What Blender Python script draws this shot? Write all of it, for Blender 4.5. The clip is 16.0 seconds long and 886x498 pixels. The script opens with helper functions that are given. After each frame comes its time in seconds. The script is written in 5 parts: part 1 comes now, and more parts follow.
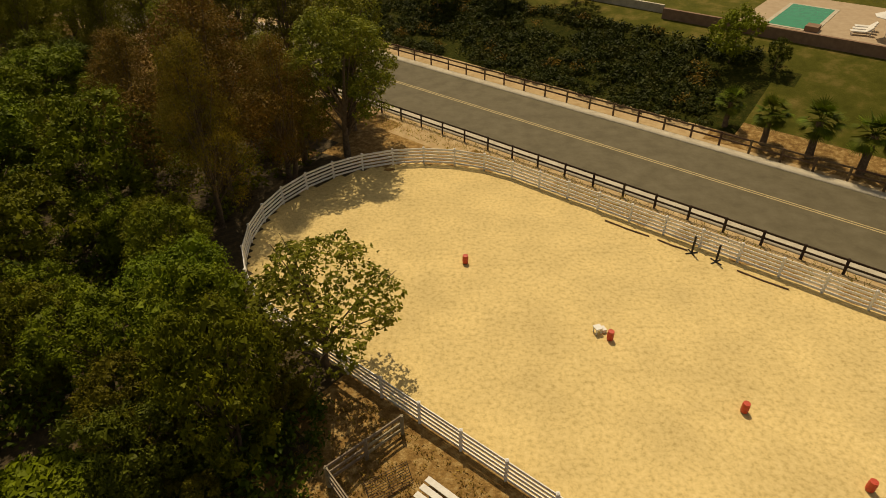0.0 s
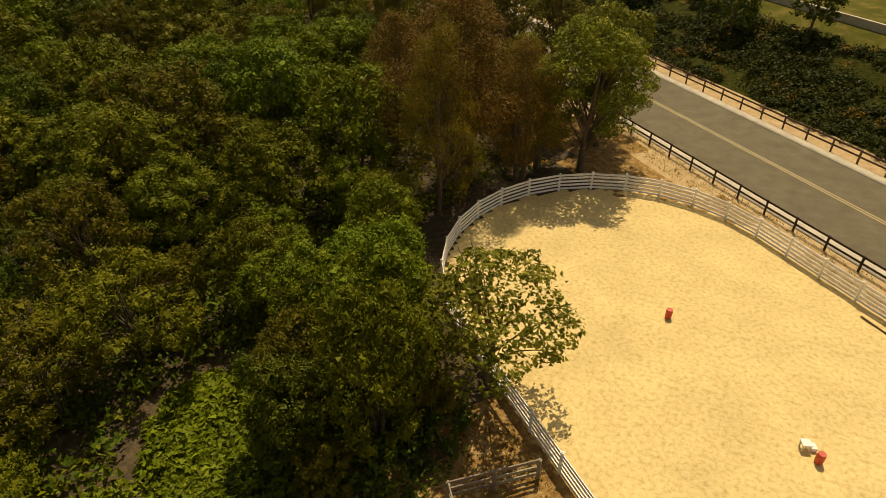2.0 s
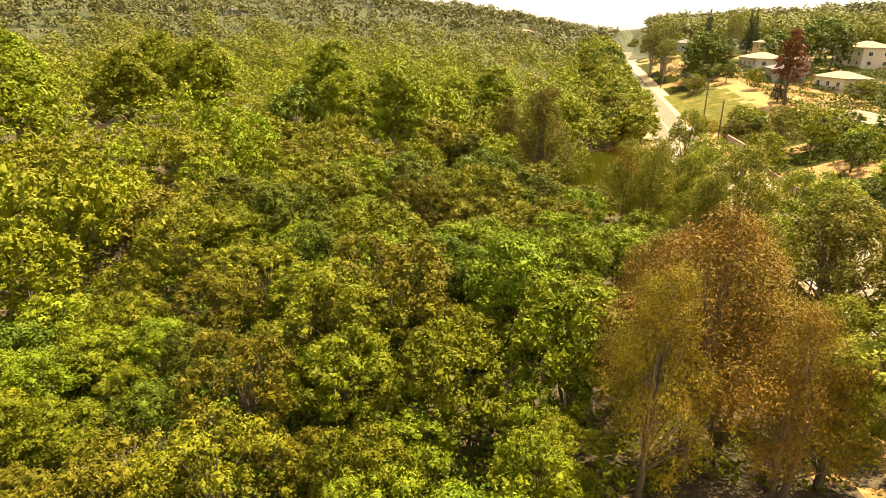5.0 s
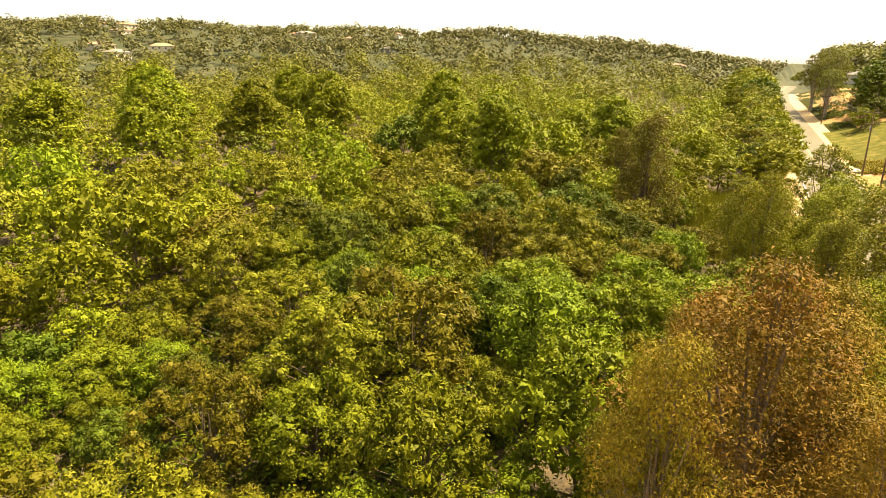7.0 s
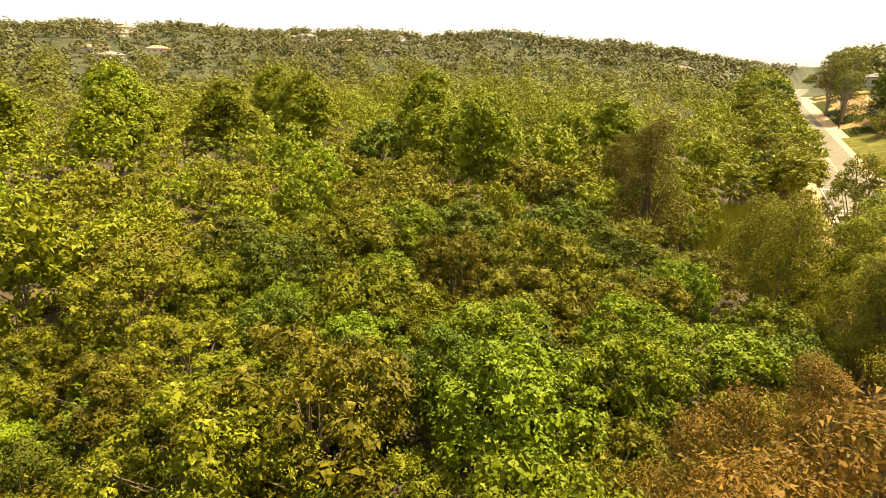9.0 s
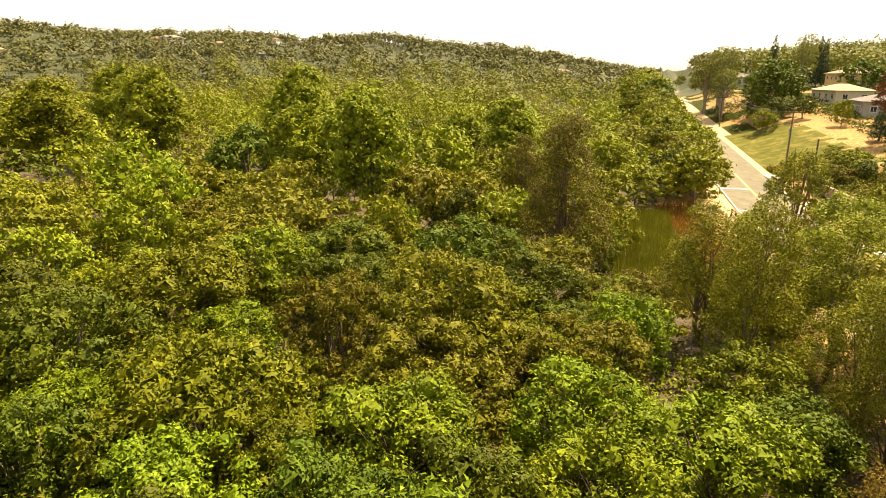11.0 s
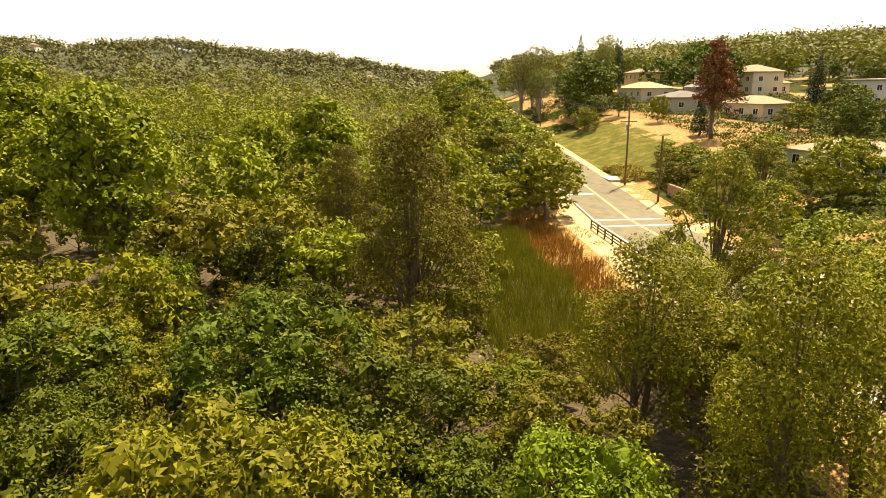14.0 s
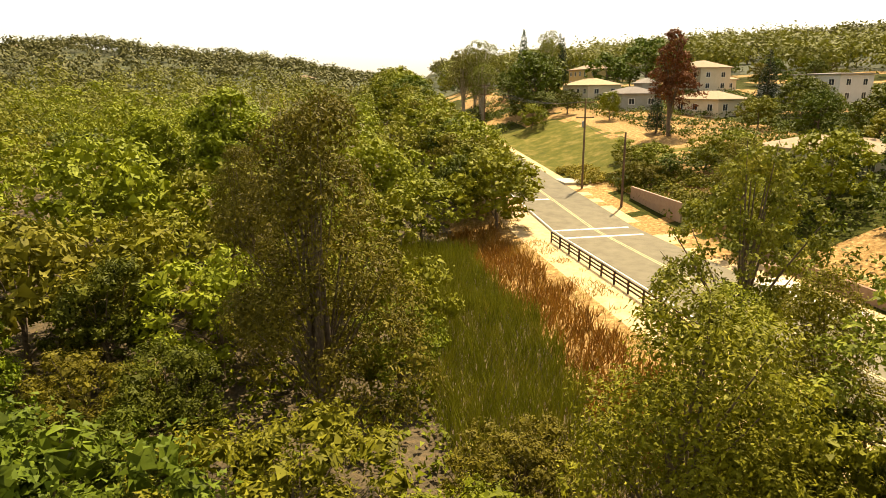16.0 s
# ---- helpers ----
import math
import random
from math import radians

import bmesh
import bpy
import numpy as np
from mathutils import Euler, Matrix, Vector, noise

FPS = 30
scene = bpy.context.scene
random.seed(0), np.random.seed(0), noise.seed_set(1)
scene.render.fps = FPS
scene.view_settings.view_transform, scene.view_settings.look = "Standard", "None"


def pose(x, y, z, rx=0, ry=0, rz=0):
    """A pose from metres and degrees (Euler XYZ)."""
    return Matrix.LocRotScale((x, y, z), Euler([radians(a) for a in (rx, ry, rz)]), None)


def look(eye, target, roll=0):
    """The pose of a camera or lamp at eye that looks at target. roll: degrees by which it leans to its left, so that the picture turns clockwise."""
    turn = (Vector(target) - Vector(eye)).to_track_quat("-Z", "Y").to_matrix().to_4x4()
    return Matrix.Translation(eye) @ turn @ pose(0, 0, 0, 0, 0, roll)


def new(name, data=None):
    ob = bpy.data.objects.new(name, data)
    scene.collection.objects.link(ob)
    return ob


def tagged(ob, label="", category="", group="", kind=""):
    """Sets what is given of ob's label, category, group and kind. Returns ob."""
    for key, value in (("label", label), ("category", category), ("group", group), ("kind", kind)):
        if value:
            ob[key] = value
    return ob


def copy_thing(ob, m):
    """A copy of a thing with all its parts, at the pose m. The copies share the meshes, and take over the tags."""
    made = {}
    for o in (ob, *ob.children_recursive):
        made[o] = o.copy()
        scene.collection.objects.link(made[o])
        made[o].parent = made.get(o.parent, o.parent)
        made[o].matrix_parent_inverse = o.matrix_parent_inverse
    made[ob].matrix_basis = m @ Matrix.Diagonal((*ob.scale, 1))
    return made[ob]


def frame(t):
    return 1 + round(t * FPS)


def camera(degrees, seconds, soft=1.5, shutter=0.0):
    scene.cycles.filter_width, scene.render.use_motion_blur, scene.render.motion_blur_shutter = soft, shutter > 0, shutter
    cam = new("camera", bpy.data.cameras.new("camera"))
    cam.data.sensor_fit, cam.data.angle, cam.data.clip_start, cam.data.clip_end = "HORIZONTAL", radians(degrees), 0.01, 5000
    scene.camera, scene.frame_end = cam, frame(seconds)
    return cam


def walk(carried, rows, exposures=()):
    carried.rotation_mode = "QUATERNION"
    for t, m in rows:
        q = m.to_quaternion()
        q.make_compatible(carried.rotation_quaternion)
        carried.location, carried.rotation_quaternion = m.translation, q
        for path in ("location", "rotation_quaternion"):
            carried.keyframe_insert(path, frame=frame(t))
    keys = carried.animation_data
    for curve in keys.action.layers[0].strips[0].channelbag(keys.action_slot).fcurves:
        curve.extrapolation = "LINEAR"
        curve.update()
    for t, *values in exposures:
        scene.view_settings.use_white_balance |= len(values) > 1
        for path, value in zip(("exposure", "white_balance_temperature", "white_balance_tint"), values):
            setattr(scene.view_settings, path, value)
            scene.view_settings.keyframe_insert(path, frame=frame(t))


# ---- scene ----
cam = camera(70.7, 16.0, soft=0.9)
PATH = [
    (0, 0.000, -0.000, 23.758, 0.000, -35.796, -0.519),
    (0.5, 0.157, 0.210, 23.751, 7.393, -36.144, -0.581),
    (1, 0.411, 0.534, 23.722, 13.551, -36.243, -0.393),
    (1.5, 0.853, 1.101, 23.703, 19.474, -36.142, -0.344),
    (2, 1.438, 2.077, 23.700, 25.718, -35.539, -0.208),
    (2.5, 2.073, 3.416, 23.587, 32.380, -33.645, 0.147),
    (3, 2.405, 5.069, 23.495, 38.466, -31.036, 0.533),
    (3.5, 2.617, 6.974, 23.402, 43.923, -28.193, 0.418),
    (4, 2.605, 8.786, 23.070, 48.742, -24.871, 0.579),
    (4.5, 2.467, 11.036, 22.968, 53.878, -21.933, 0.992),
    (5, 2.090, 13.437, 22.780, 58.966, -19.367, 1.199),
    (7.5, -0.791, 25.139, 21.191, 73.555, -16.278, 0.439),
    (8, -3.190, 27.011, 21.082, 73.679, -16.180, 0.451),
    (10.5, -18.070, 34.086, 19.554, 67.186, -15.768, 0.625),
    (11, -21.614, 35.449, 19.113, 62.890, -15.548, 0.389),
    (11.5, -25.027, 37.051, 18.782, 59.095, -15.353, 0.224),
    (12, -28.201, 38.661, 18.571, 56.071, -15.263, 0.138),
    (12.5, -31.306, 40.580, 18.299, 53.656, -15.154, -0.023),
    (13, -34.077, 42.625, 18.021, 51.447, -15.032, -0.150),
    (13.5, -36.693, 44.585, 17.684, 48.715, -14.887, -0.347),
    (14, -39.162, 46.786, 17.309, 46.137, -14.772, -0.553),
    (14.5, -41.372, 48.971, 17.051, 44.234, -14.737, -0.534),
    (15, -43.330, 51.238, 16.690, 43.013, -14.666, -0.495),
    (15.5, -45.369, 53.742, 16.243, 41.963, -14.626, -0.588),
    (16, -47.557, 56.457, 15.820, 40.905, -14.600, -0.700),
]
EXPOSURES = [(0.0, -0.7, 8600, 10), (1.0, -0.55, 8600, 10), (1.5, -0.3, 8600, 10), (2.0, -0.3, 8600, 10), (2.5, -0.05, 8600, 10), (3.0, 0.2, 8600, 10), (3.5, 0.7, 8600, 10), (4.0, 1.2, 8600, 10),
             (4.5, 1.65, 8600, 10), (5.0, 1.85, 8600, 10), (8.0, 1.7, 8600, 10), (11.0, 1.63, 8400, 10), (13.0, 1.5, 8400, 10), (16.0, 1.3, 8400, 10)]
walk(cam, [(t, pose(x, y, z, 90 + pitch, 0, yaw) @ pose(0, 0, 0, 0, 0, roll)) for t, x, y, z, yaw, pitch, roll in PATH], EXPOSURES)

# ---- daylight: hazy white sky, high sun ahead of the first view ----
SUN_EL, SUN_AZ = 60.0, -12.0      # azimuth clockwise from +y
world = bpy.data.worlds.new("hazy_sky")
scene.world = world
world.use_nodes = True
wn = world.node_tree
sky = wn.nodes.new("ShaderNodeTexSky")
sky.sky_type, sky.sun_disc = "NISHITA", False
sky.sun_elevation, sky.sun_rotation = radians(SUN_EL), radians(SUN_AZ)
sky.air_density, sky.dust_density, sky.ozone_density = 1.0, 1.6, 1.0
wn.nodes["Background"].inputs["Strength"].default_value = 0.09
milky = wn.nodes.new("ShaderNodeHueSaturation")     # a milky, hazy sky
milky.inputs["Saturation"].default_value, milky.inputs["Value"].default_value = 0.45, 1.15
wn.links.new(sky.outputs["Color"], milky.inputs["Color"])
wn.links.new(milky.outputs["Color"], wn.nodes["Background"].inputs["Color"])
sun = new("sun", bpy.data.lights.new("sun", "SUN"))
sun.data.energy, sun.data.angle, sun.data.color = 4.9, radians(0.6), (1.0, 0.93, 0.80)
sun_dir = Vector((math.sin(radians(SUN_AZ)) * math.cos(radians(SUN_EL)), math.cos(radians(SUN_AZ)) * math.cos(radians(SUN_EL)), math.sin(radians(SUN_EL))))
sun.matrix_basis = look(sun_dir * 200, (0, 0, 0))


# ---- materials ----
def mat(name, stops, scale=3.0, detail=6.0, rough=0.85, bump=0.0, bump_scale=None, metal=0.0, island=0.0, obj_random=0.0, large=0.0, translucent=0.0, spec=0.15, large_scale=None):
    """A mixed material: noise at one scale over colour stops, a second, larger scale of light and dark, and relief."""
    m = bpy.data.materials.new(name)
    m.use_nodes = True
    nt = m.node_tree
    N, Lk = nt.nodes, nt.links
    b = N["Principled BSDF"]
    b.inputs["Roughness"].default_value, b.inputs["Metallic"].default_value = rough, metal
    b.inputs["Specular IOR Level"].default_value = spec
    geo = N.new("ShaderNodeNewGeometry")
    tex = N.new("ShaderNodeTexNoise")
    tex.inputs["Scale"].default_value, tex.inputs["Detail"].default_value, tex.inputs["Roughness"].default_value = scale, detail, 0.65
    Lk.new(geo.outputs["Position"], tex.inputs["Vector"])
    ramp = N.new("ShaderNodeValToRGB")
    el = ramp.color_ramp.elements
    for k, c in enumerate(stops):
        p = 0.28 + 0.44 * k / max(1, len(stops) - 1)
        e = el[k] if k < 2 else el.new(p)
        e.position, e.color = p, (*c, 1)
    Lk.new(tex.outputs["Fac"], ramp.inputs["Fac"])
    colour = ramp.outputs["Color"]
    value = None
    hsv = N.new("ShaderNodeHueSaturation")
    Lk.new(colour, hsv.inputs["Color"])
    terms = []
    if island:
        terms.append((geo.outputs["Random Per Island"], island))
    if obj_random:
        info = N.new("ShaderNodeObjectInfo")
        terms.append((info.outputs["Random"], obj_random))
        hue = N.new("ShaderNodeMapRange")
        hue.inputs["To Min"].default_value, hue.inputs["To Max"].default_value = 0.5 - 0.05 * obj_random, 0.5 + 0.05 * obj_random
        Lk.new(info.outputs["Random"], hue.inputs["Value"])
        Lk.new(hue.outputs["Result"], hsv.inputs["Hue"])
    if large:
        t2 = N.new("ShaderNodeTexNoise")
        t2.inputs["Scale"].default_value, t2.inputs["Detail"].default_value = large_scale or scale * 0.06, 4.0
        Lk.new(geo.outputs["Position"], t2.inputs["Vector"])
        terms.append((t2.outputs["Fac"], large))
    for socket, amount in terms:
        r = N.new("ShaderNodeMapRange")
        r.inputs["To Min"].default_value, r.inputs["To Max"].default_value = 1 - 0.5 * amount, 1 + 0.5 * amount
        Lk.new(socket, r.inputs["Value"])
        if value is None:
            value = r.outputs["Result"]
        else:
            mu = N.new("ShaderNodeMath")
            mu.operation = "MULTIPLY"
            Lk.new(value, mu.inputs[0])
            Lk.new(r.outputs["Result"], mu.inputs[1])
            value = mu.outputs[0]
    if value is not None:
        Lk.new(value, hsv.inputs["Value"])
    Lk.new(hsv.outputs["Color"], b.inputs["Base Color"])
    if bump:
        t3 = N.new("ShaderNodeTexNoise")
        t3.inputs["Scale"].default_value, t3.inputs["Detail"].default_value = bump_scale or scale * 4, 5.0
        Lk.new(geo.outputs["Position"], t3.inputs["Vector"])
        bp = N.new("ShaderNodeBump")
        bp.inputs["Strength"].default_value, bp.inputs["Distance"].default_value = 0.8, bump
        Lk.new(t3.outputs["Fac"], bp.inputs["Height"])
        Lk.new(bp.outputs["Normal"], b.inputs["Normal"])
    if translucent:
        tl = N.new("ShaderNodeBsdfTranslucent")
        mix = N.new("ShaderNodeMixShader")
        mix.inputs["Fac"].default_value = translucent
        Lk.new(hsv.outputs["Color"], tl.inputs["Color"])
        Lk.new(b.outputs["BSDF"], mix.inputs[1])
        Lk.new(tl.outputs["BSDF"], mix.inputs[2])
        Lk.new(mix.outputs["Shader"], N["Material Output"].inputs["Surface"])
    return m


def leafmat(name, stops, tr=0.14, large=0.0):
    return mat(name, stops, scale=0.55, detail=3, rough=0.6, island=0.3 if large else 0.65, obj_random=0.45, translucent=tr, spec=0.09, large=large, large_scale=0.11)


M = {
    "sand": mat("arena_sand", [(0.43, 0.31, 0.12), (0.64, 0.48, 0.21), (0.72, 0.56, 0.27)], scale=4.0, detail=15, bump=0.03, bump_scale=9, large=0.5, large_scale=0.3, spec=0.1),
    "asphalt": mat("asphalt", [(0.095, 0.078, 0.042), (0.128, 0.106, 0.060), (0.155, 0.130, 0.078)], scale=0.7, detail=10, rough=0.75, bump=0.006, bump_scale=60, large=0.35, spec=0.2),
    "concrete": mat("pale_concrete", [(0.36, 0.31, 0.23), (0.48, 0.42, 0.31), (0.55, 0.49, 0.37)], scale=1.2, detail=8, rough=0.9, bump=0.01, bump_scale=30, large=0.3),
    "yellow_paint": mat("worn_yellow_paint", [(0.36, 0.27, 0.12), (0.52, 0.42, 0.22)], scale=6, detail=6, rough=0.7),
    "white_paint": mat("worn_white_road_paint", [(0.5, 0.47, 0.4), (0.72, 0.69, 0.6)], scale=5, detail=6, rough=0.7),
    "litter": mat("leaf_litter", [(0.035, 0.026, 0.014), (0.075, 0.055, 0.028), (0.13, 0.085, 0.04)], scale=2.2, detail=9, bump=0.08, bump_scale=6, large=0.5),
    "dry": mat("dry_grass_soil", [(0.11, 0.055, 0.017), (0.27, 0.155, 0.05), (0.50, 0.35, 0.15)], scale=2.4, detail=12, bump=0.10, bump_scale=8, large=0.6, spec=0.1),
    "dirt": mat("pale_dirt_verge", [(0.36, 0.23, 0.10), (0.46, 0.32, 0.16), (0.54, 0.40, 0.22)], scale=1.2, detail=9, bump=0.03, bump_scale=12, large=0.3),
    "cover": mat("green_ground_cover", [(0.018, 0.022, 0.003), (0.034, 0.038, 0.006), (0.075, 0.062, 0.014)], scale=1.8, detail=12, bump=0.2, bump_scale=5, large=0.6, spec=0.03),
    "lawn": mat("dry_lawn", [(0.050, 0.054, 0.006), (0.085, 0.082, 0.012), (0.19, 0.14, 0.04)], scale=0.5, detail=12, bump=0.05, bump_scale=9, large=0.7, spec=0.05),
    "scrub": mat("far_hillside_scrub", [(0.028, 0.034, 0.011), (0.045, 0.05, 0.018), (0.09, 0.078, 0.036)], scale=0.05, detail=10, bump=0.8, bump_scale=0.2, large=0.4),
    "vinyl": mat("white_vinyl", [(0.78, 0.76, 0.70), (0.86, 0.84, 0.79)], scale=3, rough=0.45, obj_random=0.1),
    "dark_wood": mat("dark_stained_wood", [(0.035, 0.024, 0.016), (0.07, 0.048, 0.03)], scale=4, detail=7, rough=0.8, obj_random=0.4),
    "brown_wood": mat("brown_stained_wood", [(0.10, 0.06, 0.035), (0.17, 0.11, 0.065)], scale=4, detail=7, rough=0.8, obj_random=0.4),
    "grey_wood": mat("weathered_grey_wood", [(0.20, 0.16, 0.11), (0.36, 0.30, 0.21)], scale=5, detail=7, rough=0.9, obj_random=0.4),
    "bench": mat("white_painted_plank", [(0.62, 0.58, 0.5), (0.78, 0.75, 0.68)], scale=3, rough=0.6),
    "red": mat("red_plastic_drum", [(0.50, 0.055, 0.025), (0.62, 0.085, 0.04)], scale=5, rough=0.45, spec=0.5),
    "white_plastic": mat("white_plastic", [(0.7, 0.67, 0.6), (0.8, 0.78, 0.72)], scale=5, rough=0.45),
    "black_metal": mat("black_metal", [(0.02, 0.018, 0.016), (0.04, 0.035, 0.03)], scale=8, rough=0.5),
    "bark": mat("grey_brown_bark", [(0.07, 0.05, 0.03), (0.14, 0.10, 0.065), (0.2, 0.15, 0.10)], scale=5, detail=8, rough=0.95, bump=0.02, bump_scale=14),
    "pale_bark": mat("pale_bark", [(0.26, 0.21, 0.14), (0.42, 0.36, 0.26)], scale=4, detail=8, rough=0.9, bump=0.01, bump_scale=14),
    "stucco": mat("yellow_stucco", [(0.52, 0.36, 0.15), (0.62, 0.45, 0.20)], scale=0.8, detail=8, rough=0.95, bump=0.01, bump_scale=30),
    "cream": mat("cream_stucco", [(0.52, 0.44, 0.31), (0.60, 0.52, 0.38)], scale=0.8, detail=8, rough=0.95, bump=0.01, bump_scale=30),
    "white_wall": mat("white_stucco", [(0.52, 0.49, 0.43), (0.60, 0.57, 0.51)], scale=0.8, detail=8, rough=0.95),
    "grey_wall": mat("grey_siding", [(0.26, 0.25, 0.21), (0.34, 0.33, 0.28)], scale=0.8, detail=8, rough=0.95),
    "tile_roof": mat("clay_tile_roof", [(0.26, 0.15, 0.085), (0.36, 0.22, 0.13)], scale=2.5, detail=7, rough=0.9, obj_random=0.3, bump=0.03, bump_scale=8),
    "tan_roof": mat("tan_shingle_roof", [(0.24, 0.17, 0.105), (0.34, 0.25, 0.16)], scale=2.5, detail=7, rough=0.9, obj_random=0.3),
    "grey_roof": mat("grey_shingle_roof", [(0.14, 0.12, 0.10), (0.21, 0.185, 0.155)], scale=2.5, detail=7, rough=0.9, obj_random=0.3),
    "trim": mat("white_trim", [(0.66, 0.63, 0.56), (0.75, 0.72, 0.66)], scale=2, rough=0.6),
    "glass": mat("dark_window_glass", [(0.02, 0.025, 0.028), (0.035, 0.04, 0.045)], scale=1, rough=0.08, spec=0.6),
    "pool_water": mat("green_pool_water", [(0.0, 0.20, 0.075), (0.002, 0.25, 0.10)], scale=1.2, rough=0.12, bump=0.01, bump_scale=3, spec=0.2),
    "wall_brown": mat("brown_block_wall", [(0.20, 0.12, 0.075), (0.28, 0.18, 0.115)], scale=2, detail=7, rough=0.95, bump=0.01, bump_scale=12),
    "wall_pink": mat("pinkish_block_wall", [(0.30, 0.20, 0.14), (0.38, 0.27, 0.19)], scale=2, detail=7, rough=0.95, bump=0.01, bump_scale=12),
    "patio": mat("tan_patio_paving", [(0.36, 0.26, 0.16), (0.46, 0.35, 0.23)], scale=1.5, detail=7, rough=0.9),
    "blue": mat("turquoise_plastic", [(0.03, 0.20, 0.24), (0.05, 0.26, 0.30)], scale=3, rough=0.5),
    "car": mat("black_car_paint", [(0.012, 0.012, 0.014), (0.02, 0.02, 0.022)], scale=2, rough=0.2, spec=0.6),
    "tyre": mat("tyre_rubber", [(0.015, 0.015, 0.015), (0.03, 0.03, 0.03)], scale=8, rough=0.9),
    "steel": mat("grey_steel", [(0.3, 0.3, 0.29), (0.42, 0.42, 0.41)], scale=6, rough=0.45, metal=0.7),
    "willow": leafmat("willow_leaf", [(0.072, 0.086, 0.004), (0.119, 0.133, 0.007), (0.179, 0.183, 0.012)]),
    "olive": leafmat("olive_brown_leaf", [(0.077, 0.073, 0.006), (0.128, 0.119, 0.008), (0.183, 0.167, 0.015)]),
    "bright": leafmat("bright_green_leaf", [(0.075, 0.095, 0.006), (0.122, 0.146, 0.008), (0.179, 0.198, 0.012)]),
    "rust": leafmat("rust_brown_leaf", [(0.102, 0.084, 0.009), (0.173, 0.119, 0.012), (0.239, 0.146, 0.019)]),
    "syc": leafmat("sycamore_leaf", [(0.084, 0.088, 0.008), (0.146, 0.145, 0.013), (0.269, 0.235, 0.035)], 0.25),
    "yellowish": leafmat("yellow_green_leaf", [(0.094, 0.091, 0.006), (0.151, 0.142, 0.008), (0.216, 0.192, 0.017)]),
    "dark": leafmat("dark_green_leaf", [(0.042, 0.058, 0.005), (0.073, 0.091, 0.007), (0.115, 0.133, 0.011)]),
    "needle": leafmat("dark_needle", [(0.012, 0.020, 0.004), (0.020, 0.032, 0.006), (0.032, 0.045, 0.009)], 0.15),
    "palm": leafmat("fan_palm_leaf", [(0.048, 0.067, 0.005), (0.088, 0.115, 0.008), (0.160, 0.186, 0.018)], 0.25),
    "reed": leafmat("green_reed", [(0.110, 0.131, 0.011), (0.176, 0.196, 0.017), (0.275, 0.261, 0.033)]),
    "dry_reed": leafmat("rusty_dry_reed", [(0.160, 0.071, 0.012), (0.256, 0.127, 0.022), (0.336, 0.198, 0.036)]),
    "straw": leafmat("straw_grass", [(0.224, 0.150, 0.024), (0.320, 0.230, 0.040), (0.416, 0.317, 0.068)]),
    "pine_rust": leafmat("rusty_pine_needle", [(0.090, 0.035, 0.009), (0.150, 0.054, 0.013), (0.210, 0.089, 0.018)], 0.1),
    # far_willow, far_olive, far_bright: near leaf colours lightened to paint in haze
    "far_willow": leafmat("hazed_willow_leaf", [(0.108, 0.118, 0.007), (0.161, 0.166, 0.010), (0.222, 0.220, 0.017)], large=0.7),
    "far_olive": leafmat("hazed_olive_leaf", [(0.099, 0.098, 0.008), (0.152, 0.146, 0.012), (0.212, 0.194, 0.018)], large=0.7),
    "far_bright": leafmat("hazed_bright_leaf", [(0.102, 0.120, 0.007), (0.155, 0.175, 0.010), (0.216, 0.227, 0.015)], large=0.7),
    "far_dark": leafmat("far_dark_leaf", [(0.048, 0.057, 0.005), (0.077, 0.089, 0.007), (0.115, 0.127, 0.011)], large=0.7),
    "ivy": leafmat("dark_ivy_leaf", [(0.021, 0.027, 0.003), (0.036, 0.043, 0.005), (0.068, 0.063, 0.009)], 0.15),
    # hill_leaf and far_leaf: paler leaf colours, with distance haze painted in
    "hill_leaf": leafmat("hazed_hill_leaf", [(0.085, 0.092, 0.024), (0.120, 0.123, 0.034), (0.165, 0.158, 0.050)], 0.1, large=0.6),
    "far_leaf": leafmat("hazed_far_leaf", [(0.090, 0.092, 0.011), (0.125, 0.124, 0.015), (0.166, 0.158, 0.022)], 0.2, large=0.6),
}

# ---- the plan: a runs along the road, n across it (towards the houses) ----
AX, NX = Vector((-0.7701, 0.6379, 0)), Vector((0.6379, 0.7701, 0))
YAW_A = math.degrees(math.atan2(AX.y, AX.x))


def W(a, n, z=0.0):
    return Vector((a * AX.x + n * NX.x, a * AX.y + n * NX.y, z))


def AN(x, y):
    return x * AX.x + y * AX.y, x * NX.x + y * NX.y


def sstep(lo, hi, v):
    u = np.clip((v - lo) / (hi - lo), 0, 1)
    return u * u * (3 - 2 * u)


def road_z(a):
    return np.interp(a, [-900, 138, 172, 281, 330, 600, 3000], [0, 0, 2.2, 9.5, 11, 14, 16])


def road_n(a):
    return np.interp(a, [-900, 55, 100, 135, 172, 281, 330, 420, 3000], [45.3, 45.3, 41.9, 41.3, 41.5, 41.5, 45.5, 60, 400])


ARENA_C, ARENA_R = (22.8, 24.9), 11.0     # the rounded end of the riding arena


def in_arena(a, n, grow=0.0):
    straight = (a < ARENA_C[0]) & (np.abs(n - ARENA_C[1]) < ARENA_R + grow)
    return straight | (np.hypot(a - ARENA_C[0], n - ARENA_C[1]) < ARENA_R + grow)


def ripple(a, n, size, seed):
    """A smooth, uneven field between about -1 and 1."""
    s = 0
    rnd = np.random.RandomState(seed)
    for k in range(5):
        th, ph, f = rnd.uniform(0, 6.28), rnd.uniform(0, 6.28), 6.28 / size * rnd.uniform(0.5, 1.9)
        s = s + np.sin((a * math.cos(th) + n * math.sin(th)) * f + ph)
    return s / 3.2


